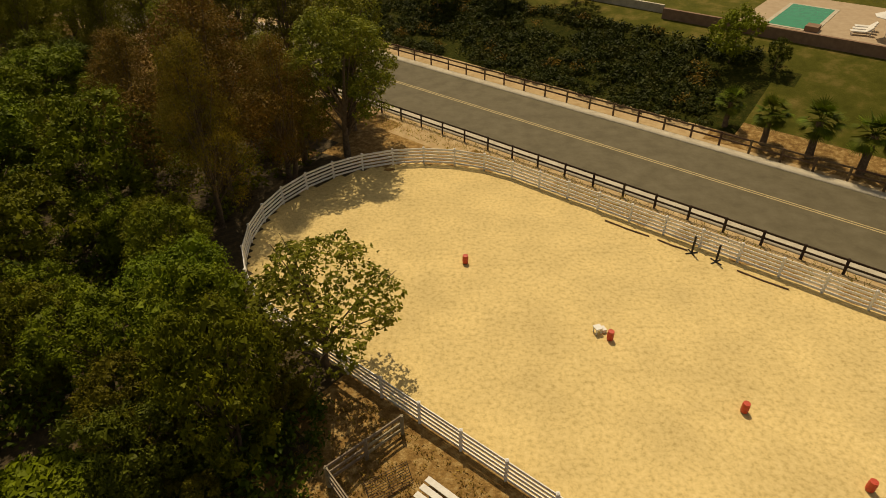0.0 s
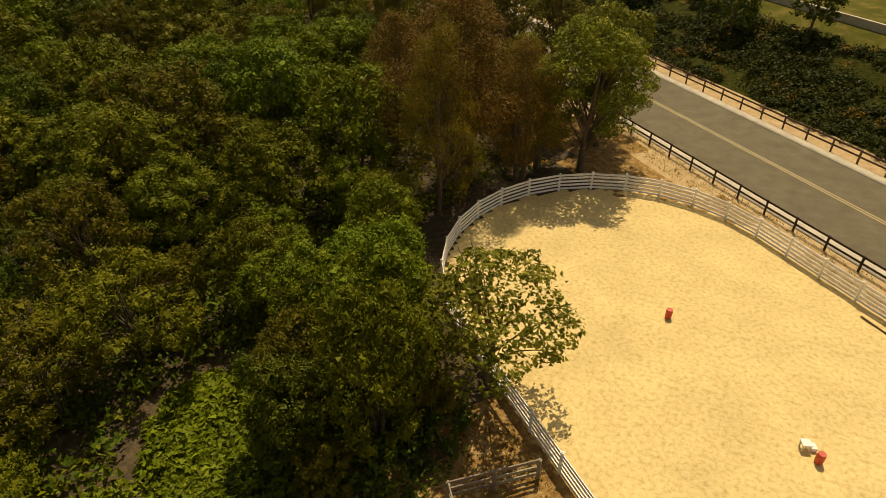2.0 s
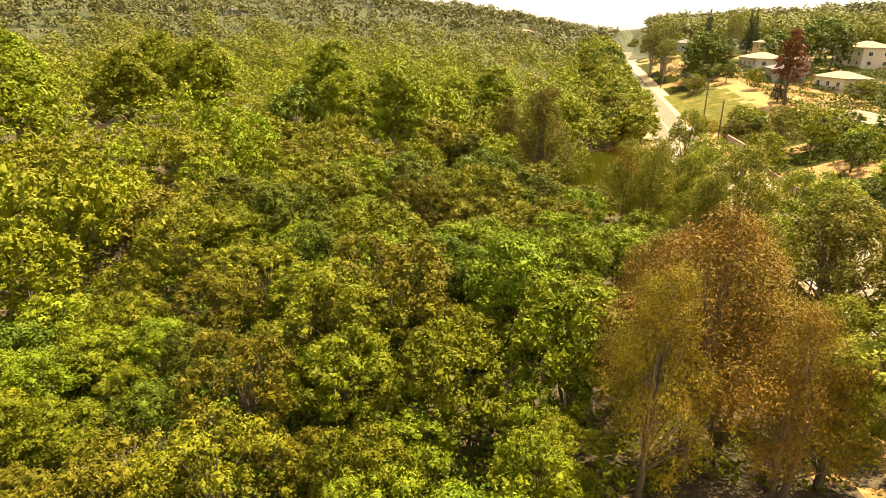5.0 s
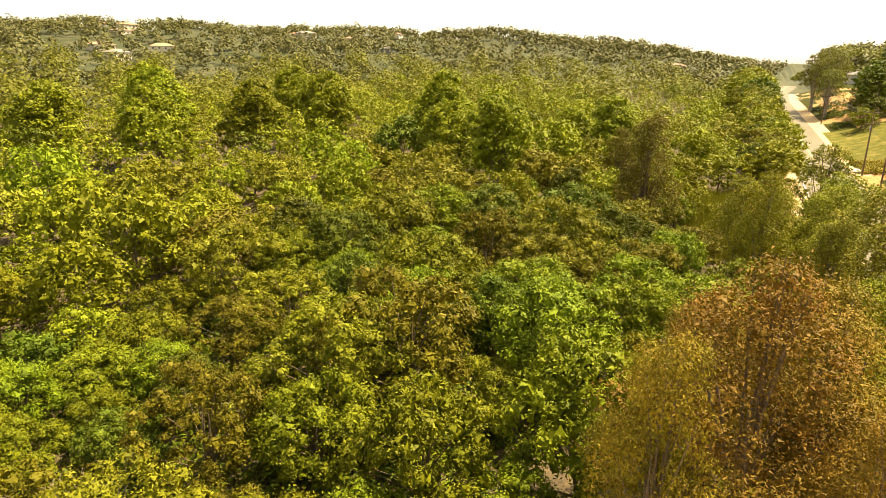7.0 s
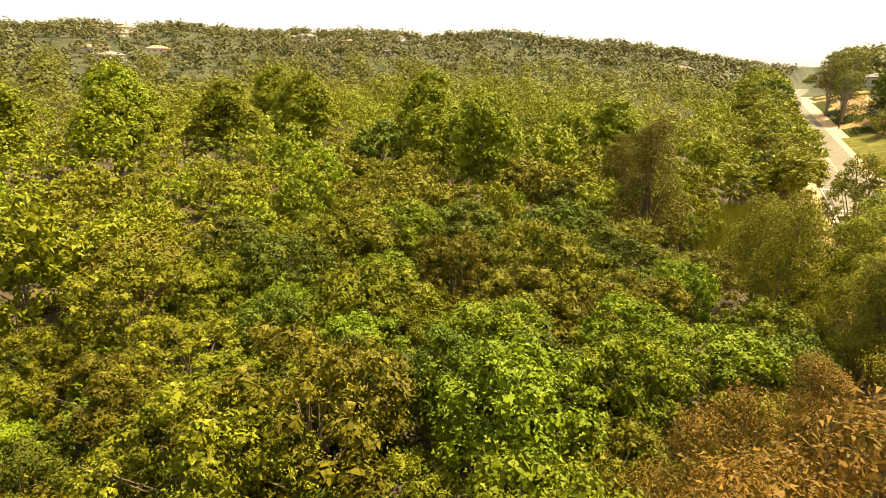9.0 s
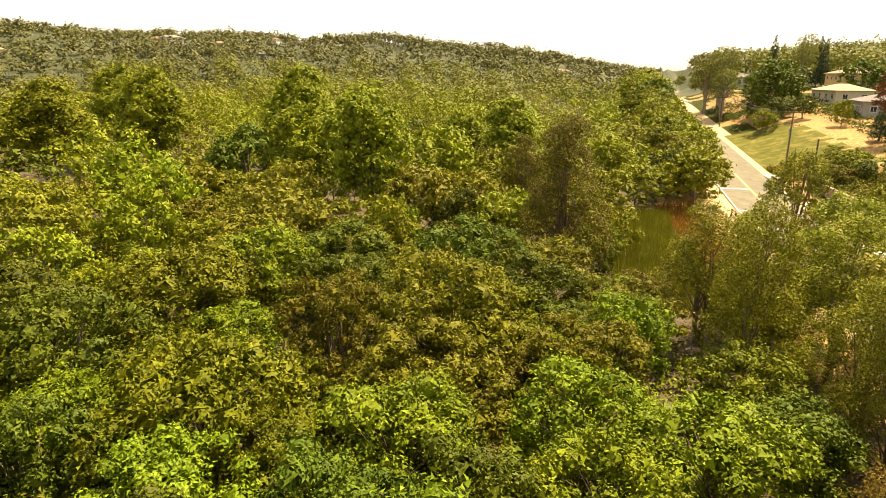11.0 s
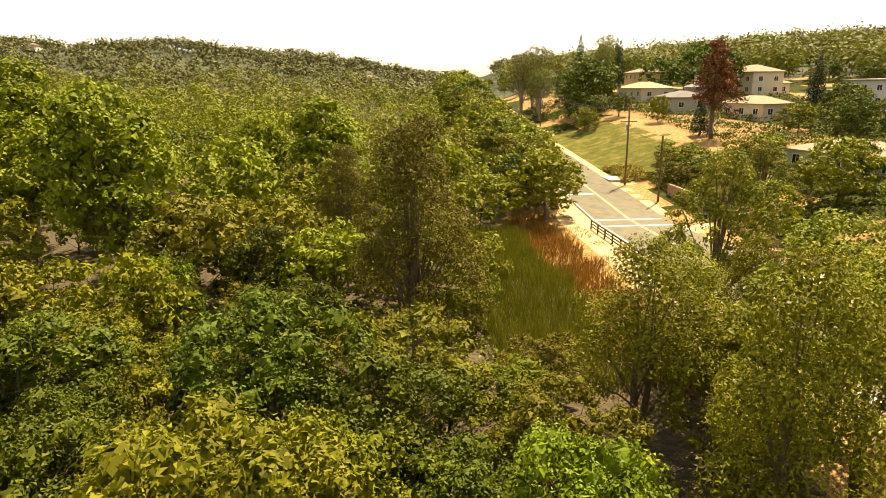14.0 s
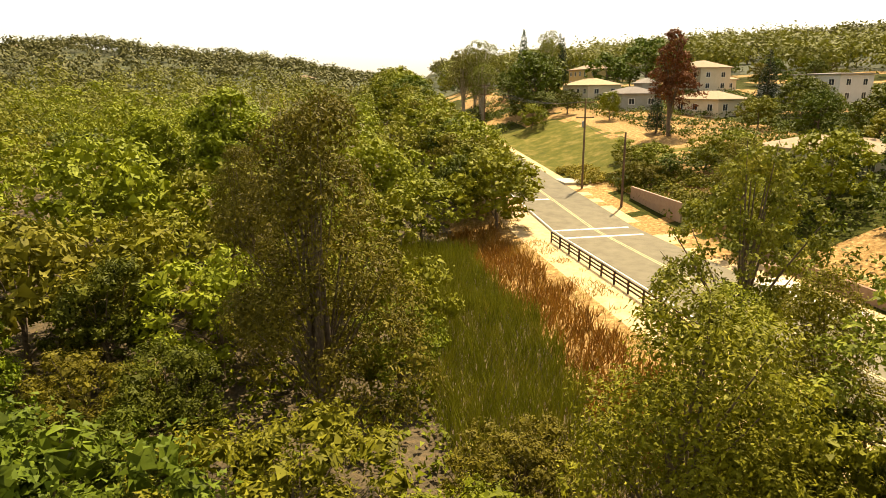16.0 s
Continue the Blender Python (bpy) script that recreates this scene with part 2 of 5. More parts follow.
def ground_z(a, n):
    a, n = np.asarray(a, float), np.asarray(n, float)
    rz, rc = road_z(a), road_n(a)
    right = n - (rc + 6.6)
    z = rz + 4.3 * sstep(0, 19, right) + np.clip(right - 17, 0, 170) * 0.045
    left = (rc - 7.0) - n
    floor = -1.0 + np.clip(a - 190, 0, 900) * 0.012 + 0.35 * ripple(a, n, 14, 3)
    low = rz + (floor - rz) * sstep(0.5, 10, left)
    flat = sstep(0, 8, np.where(a < ARENA_C[0], np.abs(n - ARENA_C[1]) - ARENA_R - 2, np.hypot(a - ARENA_C[0], n - ARENA_C[1]) - ARENA_R - 2))
    near_flat = sstep(30, 34, n) * (1 - sstep(60, 100, a))
    low = low * flat * (1 - near_flat)
    z = np.where(left > 0.5, low, z)
    x, y = a * AX.x + n * NX.x + 60, a * AX.y + n * NX.y - 60
    d = np.hypot(x, y)
    ang = np.degrees(np.arctan2(-x, y))
    crest = np.interp(ang, [-180, -20, 8, 22, 32, 45, 56, 70, 90, 180], [46, 44, 36, 26, 20, 20, 50, 68, 74, 66])
    hill = 0.72 * crest * sstep(230, 640, d) * (0.9 + 0.15 * ripple(a, n, 420, 11) + 0.07 * ripple(a, n, 130, 12)) + 8 * sstep(900, 2600, d)
    return z + hill


# ---- helpers for meshes ----
def link(name, me, parent=None, label="", material=None):
    if material is not None and not me.materials:
        me.materials.append(material)
    ob = new(name, me)
    ob.parent = parent
    if label:
        ob["label"] = label
    return ob


def part(name, bm, material, parent, label=""):
    me = bpy.data.meshes.new(name)
    bm.to_mesh(me)
    bm.free()
    return link(name, me, parent, label, material)


def thing(name, label, category, m=None, group="", kind=""):
    ob = new(name)
    ob.empty_display_size = 0.2
    if m is not None:
        ob.matrix_basis = m
    return tagged(ob, label, category, group, kind)


def raw_mesh(name, verts, faces, material=None):
    """A mesh from arrays: verts k x 3, faces j x 3 or 4."""
    verts, faces = np.asarray(verts, np.float32), np.asarray(faces, np.int32)
    me = bpy.data.meshes.new(name)
    me.vertices.add(len(verts))
    me.vertices.foreach_set("co", verts.ravel())
    k = faces.shape[1]
    me.loops.add(faces.size)
    me.loops.foreach_set("vertex_index", faces.ravel())
    me.polygons.add(len(faces))
    me.polygons.foreach_set("loop_start", np.arange(0, faces.size, k, dtype=np.int32))
    me.update(calc_edges=True)
    me.validate()
    if material is not None:
        me.materials.append(material)
    return me


def box(bm, x0, x1, y0, y1, z0, z1, bevel=0.0):
    r = bmesh.ops.create_cube(bm, size=1.0, matrix=Matrix.Translation(((x0 + x1) / 2, (y0 + y1) / 2, (z0 + z1) / 2)) @ Matrix.Diagonal((x1 - x0, y1 - y0, z1 - z0, 1)))
    if bevel:
        es = {e for v in r["verts"] for e in v.link_edges}
        bmesh.ops.bevel(bm, geom=list(es), offset=bevel, segments=1, affect="EDGES")
    return r["verts"]


def box_mesh(name, sx, sy, sz, material, bevel=0.0, z0=0.0):
    bm = bmesh.new()
    box(bm, -sx / 2, sx / 2, -sy / 2, sy / 2, z0, z0 + sz, bevel)
    me = bpy.data.meshes.new(name)
    bm.to_mesh(me)
    bm.free()
    me.materials.append(material)
    return me


def tube(path, radii, sides=6, base=0):
    """Arrays for a tapered tube along a path."""
    path = [Vector(p) for p in path]
    vs, fs = [], []
    for i, p in enumerate(path):
        d = (path[min(i + 1, len(path) - 1)] - path[max(i - 1, 0)]).normalized()
        u = d.orthogonal().normalized()
        w = d.cross(u)
        for k in range(sides):
            th = 2 * math.pi * k / sides
            vs.append(p + (u * math.cos(th) + w * math.sin(th)) * radii[i])
    for i in range(len(path) - 1):
        for k in range(sides):
            a, b = base + i * sides + k, base + i * sides + (k + 1) % sides
            fs.append((a, b, b + sides, a + sides))
    return vs, fs


def revolve(bm, profile, sides=16):
    """A turned body from (radius, z) pairs."""
    rings = []
    for r, z in profile:
        rings.append([bm.verts.new((r * math.cos(2 * math.pi * k / sides), r * math.sin(2 * math.pi * k / sides), z)) for k in range(sides)])
    for lo, hi in zip(rings, rings[1:]):
        for k in range(sides):
            bm.faces.new((lo[k], lo[(k + 1) % sides], hi[(k + 1) % sides], hi[k]))
    bm.faces.new(rings[-1])
    bm.faces.new(rings[0][::-1])


# ---- ground: one sheet to the horizon ----
def graded(fine_lo, fine_hi, step, far):
    v = list(np.arange(fine_lo, fine_hi + step / 2, step))
    lo, hi, s = fine_lo, fine_hi, step
    while hi < far:
        s *= 1.18
        lo, hi = lo - s, hi + s
        v = [lo] + v + [hi]
    return np.array(v)


ga, gn = graded(-30, 330, 2.0, 3200), graded(-90, 130, 2.0, 3200)
A, Ng = np.meshgrid(ga, gn, indexing="ij")
Z = ground_z(A, Ng)
under = in_arena(A, Ng, -1.0)
Z = np.where(under, -0.12, Z)
# the road's bed lies a little under its surface
bed = np.abs(Ng - road_n(A)) < 7.0
Z = np.where(bed, np.minimum(Z, road_z(A) - 0.10), Z)
gv = np.stack([A * AX.x + Ng * NX.x, A * AX.y + Ng * NX.y, Z], -1).reshape(-1, 3)
ia, jn = np.meshgrid(np.arange(len(ga) - 1), np.arange(len(gn) - 1), indexing="ij")
base = (ia * len(gn) + jn).ravel()
gf = np.stack([base, base + 1, base + len(gn) + 1, base + len(gn)], -1)[:, ::-1]
ground_me = raw_mesh("ground", gv, gf)
for key in ("litter", "dry", "dirt", "cover", "lawn", "scrub"):
    ground_me.materials.append(M[key])
ca, cn = (ga[ia] + ga[ia + 1]).ravel() / 2, (gn[jn] + gn[jn + 1]).ravel() / 2
jit = 1.6 * ripple(ca, cn, 7, 21) + 1.0 * ripple(ca, cn, 3.5, 22)
rcn = road_n(ca)
zone = np.zeros(len(ca), np.int32)
zone[(ca + jit < 17) & (cn > 1)] = 1                                     # trodden ground beside the arena
zone[(cn + jit > 30) & (cn < rcn)] = 1
zone[(ca > 96) & (ca < 150) & (cn + 0.6 * jit > 26) & (cn < rcn)] = 1
zone[(np.abs(cn - rcn) < 8.2 + 0.3 * jit)] = 2                            # dirt verges
zone[(ca > 85) & (cn > rcn - 9.5) & (cn < rcn)] = 2
right = cn - rcn
zone[(right > 8.0) & (ca < 95)] = 3
zone[(right > 9.5 + jit) & (ca + jit < 11) & (right < 26)] = 4
zone[(right > 7.5) & (right < 11 + jit) & (ca + jit < 13)] = 1
zone[(right > 8.6 + 0.5 * jit) & (ca >= 95)] = 3
zone[(right > 8.2) & (ca >= 95) & (ripple(ca, cn, 24, 33) > 0.25)] = 1
zone[(right > 6.8) & (right < 24 + jit) & (ca > 160) & (ca < 212)] = 4
zone[(right > 22 + jit) & (right < 48) & (ca > 164) & (ca < 236)] = 1
zone[(right > 20) & (ca < 95)] = 4
zone[(right > 5.6 + 0.4 * jit) & (right < 8.6 + jit) & (ca > 122) & (ca < 158)] = 1
zone[np.hypot(ca, cn) > 330] = 5
ground_me.polygons.foreach_set("material_index", zone)
ground_me.polygons.foreach_set("use_smooth", np.ones(len(zone), bool))
tagged(link("ground", ground_me), "dry soil, leaf litter and scrub reaching to the hills", "ground", kind="structure")


def strip(name, a0, a1, off0, off1, lift, material, step=2.0, depth=0.0):
    """A strip that follows the road between two offsets from its centre line."""
    s = np.arange(a0, a1 + step / 2, step)
    c, z = road_n(s), road_z(s) + lift
    rows = []
    for off, dz in ((off0, -depth), (off0, 0), (off1, 0), (off1, -depth)) if depth else ((off0, 0), (off1, 0)):
        n = c + off
        rows.append(np.stack([s * AX.x + n * NX.x, s * AX.y + n * NX.y, z + dz], -1))
    k, m = len(rows), len(s)
    v = np.concatenate(rows)
    f = []
    for r in range(k - 1):
        i = np.arange(m - 1)
        f.append(np.stack([r * m + i + 1, r * m + i, (r + 1) * m + i, (r + 1) * m + i + 1], -1))
    return raw_mesh(name, v, np.concatenate(f)[:, ::-1], material)


tagged(link("road", strip("road", -300, 420, -5.0, 4.9, 0.0, M["asphalt"])), "worn grey asphalt two-lane road", "road", kind="structure")
tagged(link("kerb_near", strip("kerb_near", -300, 95, -6.1, -4.95, 0.02, M["concrete"], depth=0.2)), "pale concrete gutter along the road", "kerb", kind="structure")
tagged(link("kerb_far", strip("kerb_far", -300, 100, 4.85, 5.9, 0.04, M["concrete"], depth=0.25)), "pale concrete kerb along the road", "kerb", kind="structure")
for side in (-0.14, 0.14):
    tagged(link("road_marking", strip("road_marking", -300, 420, side - 0.06, side + 0.06, 0.006, M["yellow_paint"])), "worn yellow centre line on the asphalt", "road marking", group="yellow lines", kind="structure")
for a0, o0, o1 in ((134.0, -4.9, 4.2), (137.6, -4.9, 4.2)):
    tagged(link("road_marking", strip("road_marking", a0, a0 + 0.5, o0, o1, 0.007, M["white_paint"], step=0.25)), "white crossing line painted on the asphalt", "road marking", group="crossing lines", kind="structure")
tagged(link("road_marking", strip("road_marking", 152.0, 152.6, -4.8, -0.4, 0.007, M["white_paint"], step=0.3)), "white stop line painted on the asphalt", "road marking", kind="structure")
tagged(link("road_marking", strip("road_marking", 100.0, 186.0, -4.75, -4.62, 0.007, M["white_paint"])), "white edge line painted on the asphalt", "road marking", kind="structure")

# ---- riding arena: raked sand ----
sa = np.arange(-40, 34.01, 0.5)
sn = np.arange(13.5, 36.51, 0.5)
SA, SN = np.meshgrid(sa, sn, indexing="ij")
SZ = 0.015 + 0.025 * ripple(SA, SN, 3.7, 5) + 0.008 * ripple(SA, SN, 1.6, 6)
keep = in_arena(SA, SN, 0.25)
idx = -np.ones(SA.shape, int)
idx[keep] = np.arange(keep.sum())
quads = np.stack([idx[:-1, :-1], idx[:-1, 1:], idx[1:, 1:], idx[1:, :-1]], -1).reshape(-1, 4)
quads = quads[(quads >= 0).all(1)][:, ::-1]
sv = np.stack([SA * AX.x + SN * NX.x, SA * AX.y + SN * NX.y, SZ], -1)[keep]
sand_me = raw_mesh("arena_floor", sv, quads, M["sand"])
sand_me.polygons.foreach_set("use_smooth", np.ones(len(quads), bool))
tagged(link("arena_floor", sand_me), "raked yellow sand floor of the riding arena", "arena floor", kind="structure")

# ---- fences ----
def yaw_between(p, q):
    return math.degrees(math.atan2(q.y - p.y, q.x - p.x))


def fence(name, label, points, post_mesh, rail_mesh, rail_heights, rail_len, group="", offset=0.0):
    """Posts at the points and rails between them, each its own part. Rails are scaled to the bay."""
    root = thing(name, label, "fence", group=group)
    for p in points:
        ob = link("post", post_mesh, root)
        ob.location = p
    for k, p in enumerate(points):
        q = points[(k + 1) % len(points)] if k + 1 < len(points) else None
        if q is None:
            break
        d = q - p
        ang = math.atan2(d.z, Vector((d.x, d.y)).length)
        for h in rail_heights:
            ob = link("rail", rail_mesh, root)
            ob.matrix_basis = Matrix.Translation((p + q) / 2 + Vector((0, 0, h + random.uniform(-0.012, 0.012)))) @ Matrix.Rotation(radians(yaw_between(p, q)), 4, "Z") @ Matrix.Rotation(-ang, 4, "Y") @ Matrix.Translation((0, offset, 0)) @ Matrix.Diagonal((d.length / rail_len, 1, 1, 1))
    return root


def arena_posts():
    r, (ac, nc), pts = ARENA_R, ARENA_C, []
    bays = 14
    for k in range(24, 0, -1):
        pts.append(W(ac - 2.44 * k, nc + r))
    for k in range(bays + 1):
        th = math.pi / 2 - math.pi * k / bays
        pts.append(W(ac + r * math.cos(th), nc + r * math.sin(th)))
    for k in range(1, 25):
        pts.append(W(ac - 2.44 * k, nc - r))
    return pts


def vinyl_post_mesh():
    bm = bmesh.new()
    box(bm, -0.065, 0.065, -0.065, 0.065, -0.1, 1.42, 0.008)
    box(bm, -0.08, 0.08, -0.08, 0.08, 1.42, 1.45)
    bmesh.ops.create_cone(bm, cap_ends=True, segments=4, radius1=0.11, radius2=0.0, depth=0.06, matrix=Matrix.Translation((0, 0, 1.48)) @ Matrix.Rotation(radians(45), 4, "Z"))
    me = bpy.data.meshes.new("vinyl_post")
    bm.to_mesh(me)
    bm.free()
    me.materials.append(M["vinyl"])
    return me


arena_fence = fence("arena_fence", "white vinyl five-rail fence round the sand arena", arena_posts(), vinyl_post_mesh(), box_mesh("vinyl_rail", 2.44, 0.045, 0.155, M["vinyl"], 0.006, -0.0775), (0.20, 0.48, 0.76, 1.04, 1.30), 2.44)

dark_post = box_mesh("dark_post", 0.14, 0.14, 1.28, M["dark_wood"], 0.012, -0.15)
dark_rail = box_mesh("dark_rail", 2.44, 0.06, 0.14, M["dark_wood"], 0.006, -0.07)
brown_post = box_mesh("brown_post", 0.15, 0.15, 1.28, M["brown_wood"], 0.012, -0.15)
brown_rail = box_mesh("brown_rail", 2.44, 0.06, 0.15, M["brown_wood"], 0.006, -0.075)


def along_road(a0, a1, off, lift=0.0):
    out, k = [], int(round((a1 - a0) / 2.44))
    for i in range(k + 1):
        a = a0 + 2.44 * i
        n = float(road_n(a)) + off
        out.append(W(a, n, float(ground_z(a, n)) + lift))
    return out


fence("roadside_fence", "dark-stained wooden two-rail fence beside the road gutter", along_road(-29, 88, -6.6), dark_post, dark_rail, (0.52, 0.98), 2.44, offset=-0.09)
fence("roadside_fence", "short dark wooden two-rail fence beside the road crossing", along_road(91.5, 132.5, -6.7), dark_post, dark_rail, (0.30, 0.64, 0.98), 2.44, offset=-0.09)
fence("roadside_fence", "brown-stained wooden two-rail fence below the planted bank", along_road(-29, 80, 6.3), brown_post, brown_rail, (0.50, 0.98), 2.44, offset=-0.09)


# ---- things in the arena ----
def drum():
    root = thing("barrel", "small red plastic barrel standing on the sand", "barrel", group="red barrels")
    bm = bmesh.new()
    revolve(bm, [(0.24, 0.0), (0.275, 0.03), (0.285, 0.28), (0.30, 0.30), (0.30, 0.34), (0.285, 0.36), (0.285, 0.58), (0.30, 0.60), (0.30, 0.64), (0.285, 0.66), (0.27, 0.86), (0.255, 0.88)], 20)
    body = part("body", bm, M["red"], root)
    bm = bmesh.new()
    revolve(bm, [(0.262, 0.872), (0.268, 0.885), (0.262, 0.90), (0.235, 0.90), (0.23, 0.886)], 20)
    part("rim", bm, M["red"], root)
    for x in (-0.13, 0.13):
        bm = bmesh.new()
        revolve(bm, [(0.035, 0.88), (0.035, 0.905), (0.028, 0.91)], 10)
        b = part("bung", bm, M["red"], root)
        b.location = (x, 0, 0)
    return root


first_drum = drum()
for k, (x, y, tilt) in enumerate(((1.40, 31.40, 0), (8.96, 24.45, 8), (14.23, 19.49, 5), (17.85, 15.3, 12))):
    m = pose(x, y, 0.03, 0, 0, 40 * k) 
    if k == 0:
        first_drum.matrix_basis = pose(x, y, 0.03)
        for c in first_drum.children:
            c.data.transform(Matrix.Scale(0.64, 4))
            c.location *= 0.64
    else:
        copy_thing(first_drum, m)


def bucket(x, y):
    root = thing("mounting_block", "white plastic mounting block with a bucket seat", "mounting block", pose(x, y, 0.03, 0, 0, 20) @ Matrix.Scale(0.8, 4))
    for dx in (-0.18, 0.18):
        for dy in (-0.18, 0.18):
            bm = bmesh.new()
            box(bm, dx - 0.04, dx + 0.04, dy - 0.04, dy + 0.04, 0, 0.42, 0.008)
            part("leg", bm, M["white_plastic"], root)
    bm = bmesh.new()
    box(bm, -0.27, 0.27, -0.27, 0.27, 0.42, 0.52, 0.02)
    part("step_top", bm, M["white_plastic"], root)
    bm = bmesh.new()
    box(bm, 0.28, 0.62, -0.24, 0.24, 0.0, 0.27, 0.02)
    part("lower_step", bm, M["white_plastic"], root)
    return root


bucket(8.38, 24.98)


def jump_stand(x, y, yaw):
    root = thing("jump_stand", "black metal jump stand beside the arena fence", "jump stand", pose(x, y, 0.03, 0, 0, yaw), group="jump stands")
    bm = bmesh.new()
    box(bm, -0.05, 0.05, -0.05, 0.05, 0.05, 1.3, 0.006)
    part("upright", bm, M["black_metal"], root)
    for r in (0, 90):
        bm = bmesh.new()
        box(bm, -0.42, 0.42, -0.035, 0.035, 0.0, 0.06, 0.006)
        part("foot", bm, M["black_metal"], root).rotation_euler = (0, 0, radians(r))
    bm = bmesh.new()
    box(bm, 0.05, 0.11, -0.04, 0.04, 0.75, 0.80)
    part("cup", bm, M["black_metal"], root)


jump_stand(15.91, 32.2, 10)
jump_stand(17.12, 31.25, 30)
for a0, a1, n in ((14.4, 11.2, 34.95), (10.6, 8.6, 35.0), (5.4, 2.4, 34.9)):
    vs, fs = tube([W(a0, n, 0.07), W((a0 + a1) / 2, n - 0.05, 0.075), W(a1, n + 0.05, 0.07)], [0.05, 0.05, 0.05], 8)
    pole_me = raw_mesh("ground_pole", vs, fs, M["brown_wood"])
    tagged(link("ground_pole", pole_me), "dark wooden jump pole lying on the sand", "jump pole", group="jump poles")


# ---- the corner beside the arena: wooden pen, benches, wire panel ----
pen = thing("wooden_pen_fence", "weathered grey wooden corral fence meeting the arena", "fence")
corner, join, back = W(13.9, 9.0), W(13.25, 12.95), W(7.0, 7.4)
for p in (corner, corner.lerp(join, 0.5), join, corner.lerp(back, 0.33), corner.lerp(back, 0.66), back):
    bm = bmesh.new()
    box(bm, -0.08, 0.08, -0.08, 0.08, -0.15, 1.25, 0.015)
    part("post", bm, M["grey_wood"], pen).location = p
for p, q in ((corner, corner.lerp(join, 0.5)), (corner.lerp(join, 0.5), join), (corner, corner.lerp(back, 0.33)), (corner.lerp(back, 0.33), corner.lerp(back, 0.66)), (corner.lerp(back, 0.66), back)):
    for h in (0.35, 0.75, 1.18):
        bm = bmesh.new()
        box(bm, -0.5, 0.5, -0.03, 0.03, -0.08, 0.08)
        ob = part("rail", bm, M["grey_wood"], pen)
        ob.matrix_basis = Matrix.Translation((p + q) / 2 + Vector((0, 0, h + random.uniform(-0.05, 0.05)))) @ Matrix.Rotation(radians(yaw_between(p, q)), 4, "Z") @ Matrix.Diagonal(((q - p).length + 0.1, 1, 1, 1))

bleacher = thing("bleacher", "white plank bleacher standing beside the arena fence", "bleacher", Matrix.Translation(W(8.0, 11.2)) @ Matrix.Rotation(radians(YAW_A), 4, "Z"))
for k in range(3):
    bm = bmesh.new()
    box(bm, -2.4, 2.4, -0.15, 0.15, 0.0, 0.05, 0.01)
    part("plank", bm, M["bench"], bleacher).location = (0.15 * k, 0.55 - 0.52 * k, 0.75 - 0.22 * k)
    for x in (-1.9, 0.0, 1.9):
        bm = bmesh.new()
        box(bm, x - 0.04, x + 0.04, -0.04, 0.04, 0.0, 0.75 - 0.22 * k)
        part("leg", bm, M["grey_wood"], bleacher).location = (0.15 * k, 0.55 - 0.52 * k, 0)
panel = thing("wire_panel", "rusty wire stock panel leaning on the ground", "wire panel", Matrix.Translation(W(11.5, 10.4)) @ Matrix.Rotation(radians(YAW_A + 70), 4, "Z") @ Matrix.Rotation(radians(35), 4, "X"))
for k in range(9):
    bm = bmesh.new()
    box(bm, -1.0, 1.0, -0.012, 0.012, 0.12 * k, 0.12 * k + 0.024)
    part("wire", bm, M["brown_wood"], panel)
for x in (-1.0, 0.0, 1.0):
    bm = bmesh.new()
    box(bm, x - 0.015, x + 0.015, -0.015, 0.015, 0, 1.0)
    part("wire", bm, M["brown_wood"], panel)


# ---- trees ----
def leaf_tris(centre, normal, along, length, width):
    """Arrays of pointed leaves: two base corners and a tip."""
    side = np.cross(normal, along)
    side /= np.linalg.norm(side, axis=1)[:, None] + 1e-9
    low = centre - along * length[:, None] * 0.4
    v = np.stack([low + side * width[:, None] * 0.5, centre + along * length[:, None] * 0.6, low - side * width[:, None] * 0.5], 1)
    return v.reshape(-1, 3)


def unit(v):
    return v / (np.linalg.norm(v, axis=1)[:, None] + 1e-9)


def clump_leaves(rnd, centres, radii, count, leaf, slim=0.5, droop=0.0, squash=0.8, shell=0.55, up=0.35, cull=False, stray=0.5):
    """Leaves scattered on the rough shells of clumps, with some sprigs that stand out; cull leaves out those deep inside a neighbouring clump."""
    area = radii**2
    many = int(count * (2.6 if cull else 1))
    which = rnd.choice(len(centres), many, p=area / area.sum())
    d = unit(rnd.normal(size=(many, 3)))
    d[:, 2] = np.where((d[:, 2] < -0.1) & (rnd.rand(many) < 0.8), -d[:, 2], d[:, 2])
    r = radii[which] * (shell + (1.08 - shell) * rnd.rand(many) ** 0.6)
    r *= 1 + 0.22 * np.sin(d[:, 0] * 7 + which) * np.sin(d[:, 1] * 6 + 2 * which) + 0.12 * rnd.normal(size=many)
    if cull:
        r = np.where(rnd.rand(many) < 0.06, r * rnd.uniform(1.05, 1.5, many), r)
    pos = centres[which] + d * r[:, None] * np.array([1, 1, squash])
    if cull:
        inside = np.zeros(many, bool)
        c32, p32 = centres.astype(np.float32), pos.astype(np.float32)
        lim = (0.68 * radii.astype(np.float32)) ** 2
        for k in range(0, many, 8000):
            q = p32[k:k + 8000, None] - c32[None]
            inside[k:k + 8000] = ((q * q).sum(-1) < lim).any(1)
        keep = np.flatnonzero(~inside)[:count]
        pos, d = pos[keep], d[keep]
        count = len(keep)
    normal = unit(d * 0.95 + rnd.normal(size=(count, 3)) * stray + np.array([0, 0, up]))
    along = unit(np.cross(normal, rnd.normal(size=(count, 3))) + np.array([0, 0, -droop]) + 0.3 * d)
    length = leaf * rnd.uniform(0.6, 1.35, count)
    return leaf_tris(pos, normal, along, length, length * 1.15 * slim * rnd.uniform(0.8, 1.2, count))


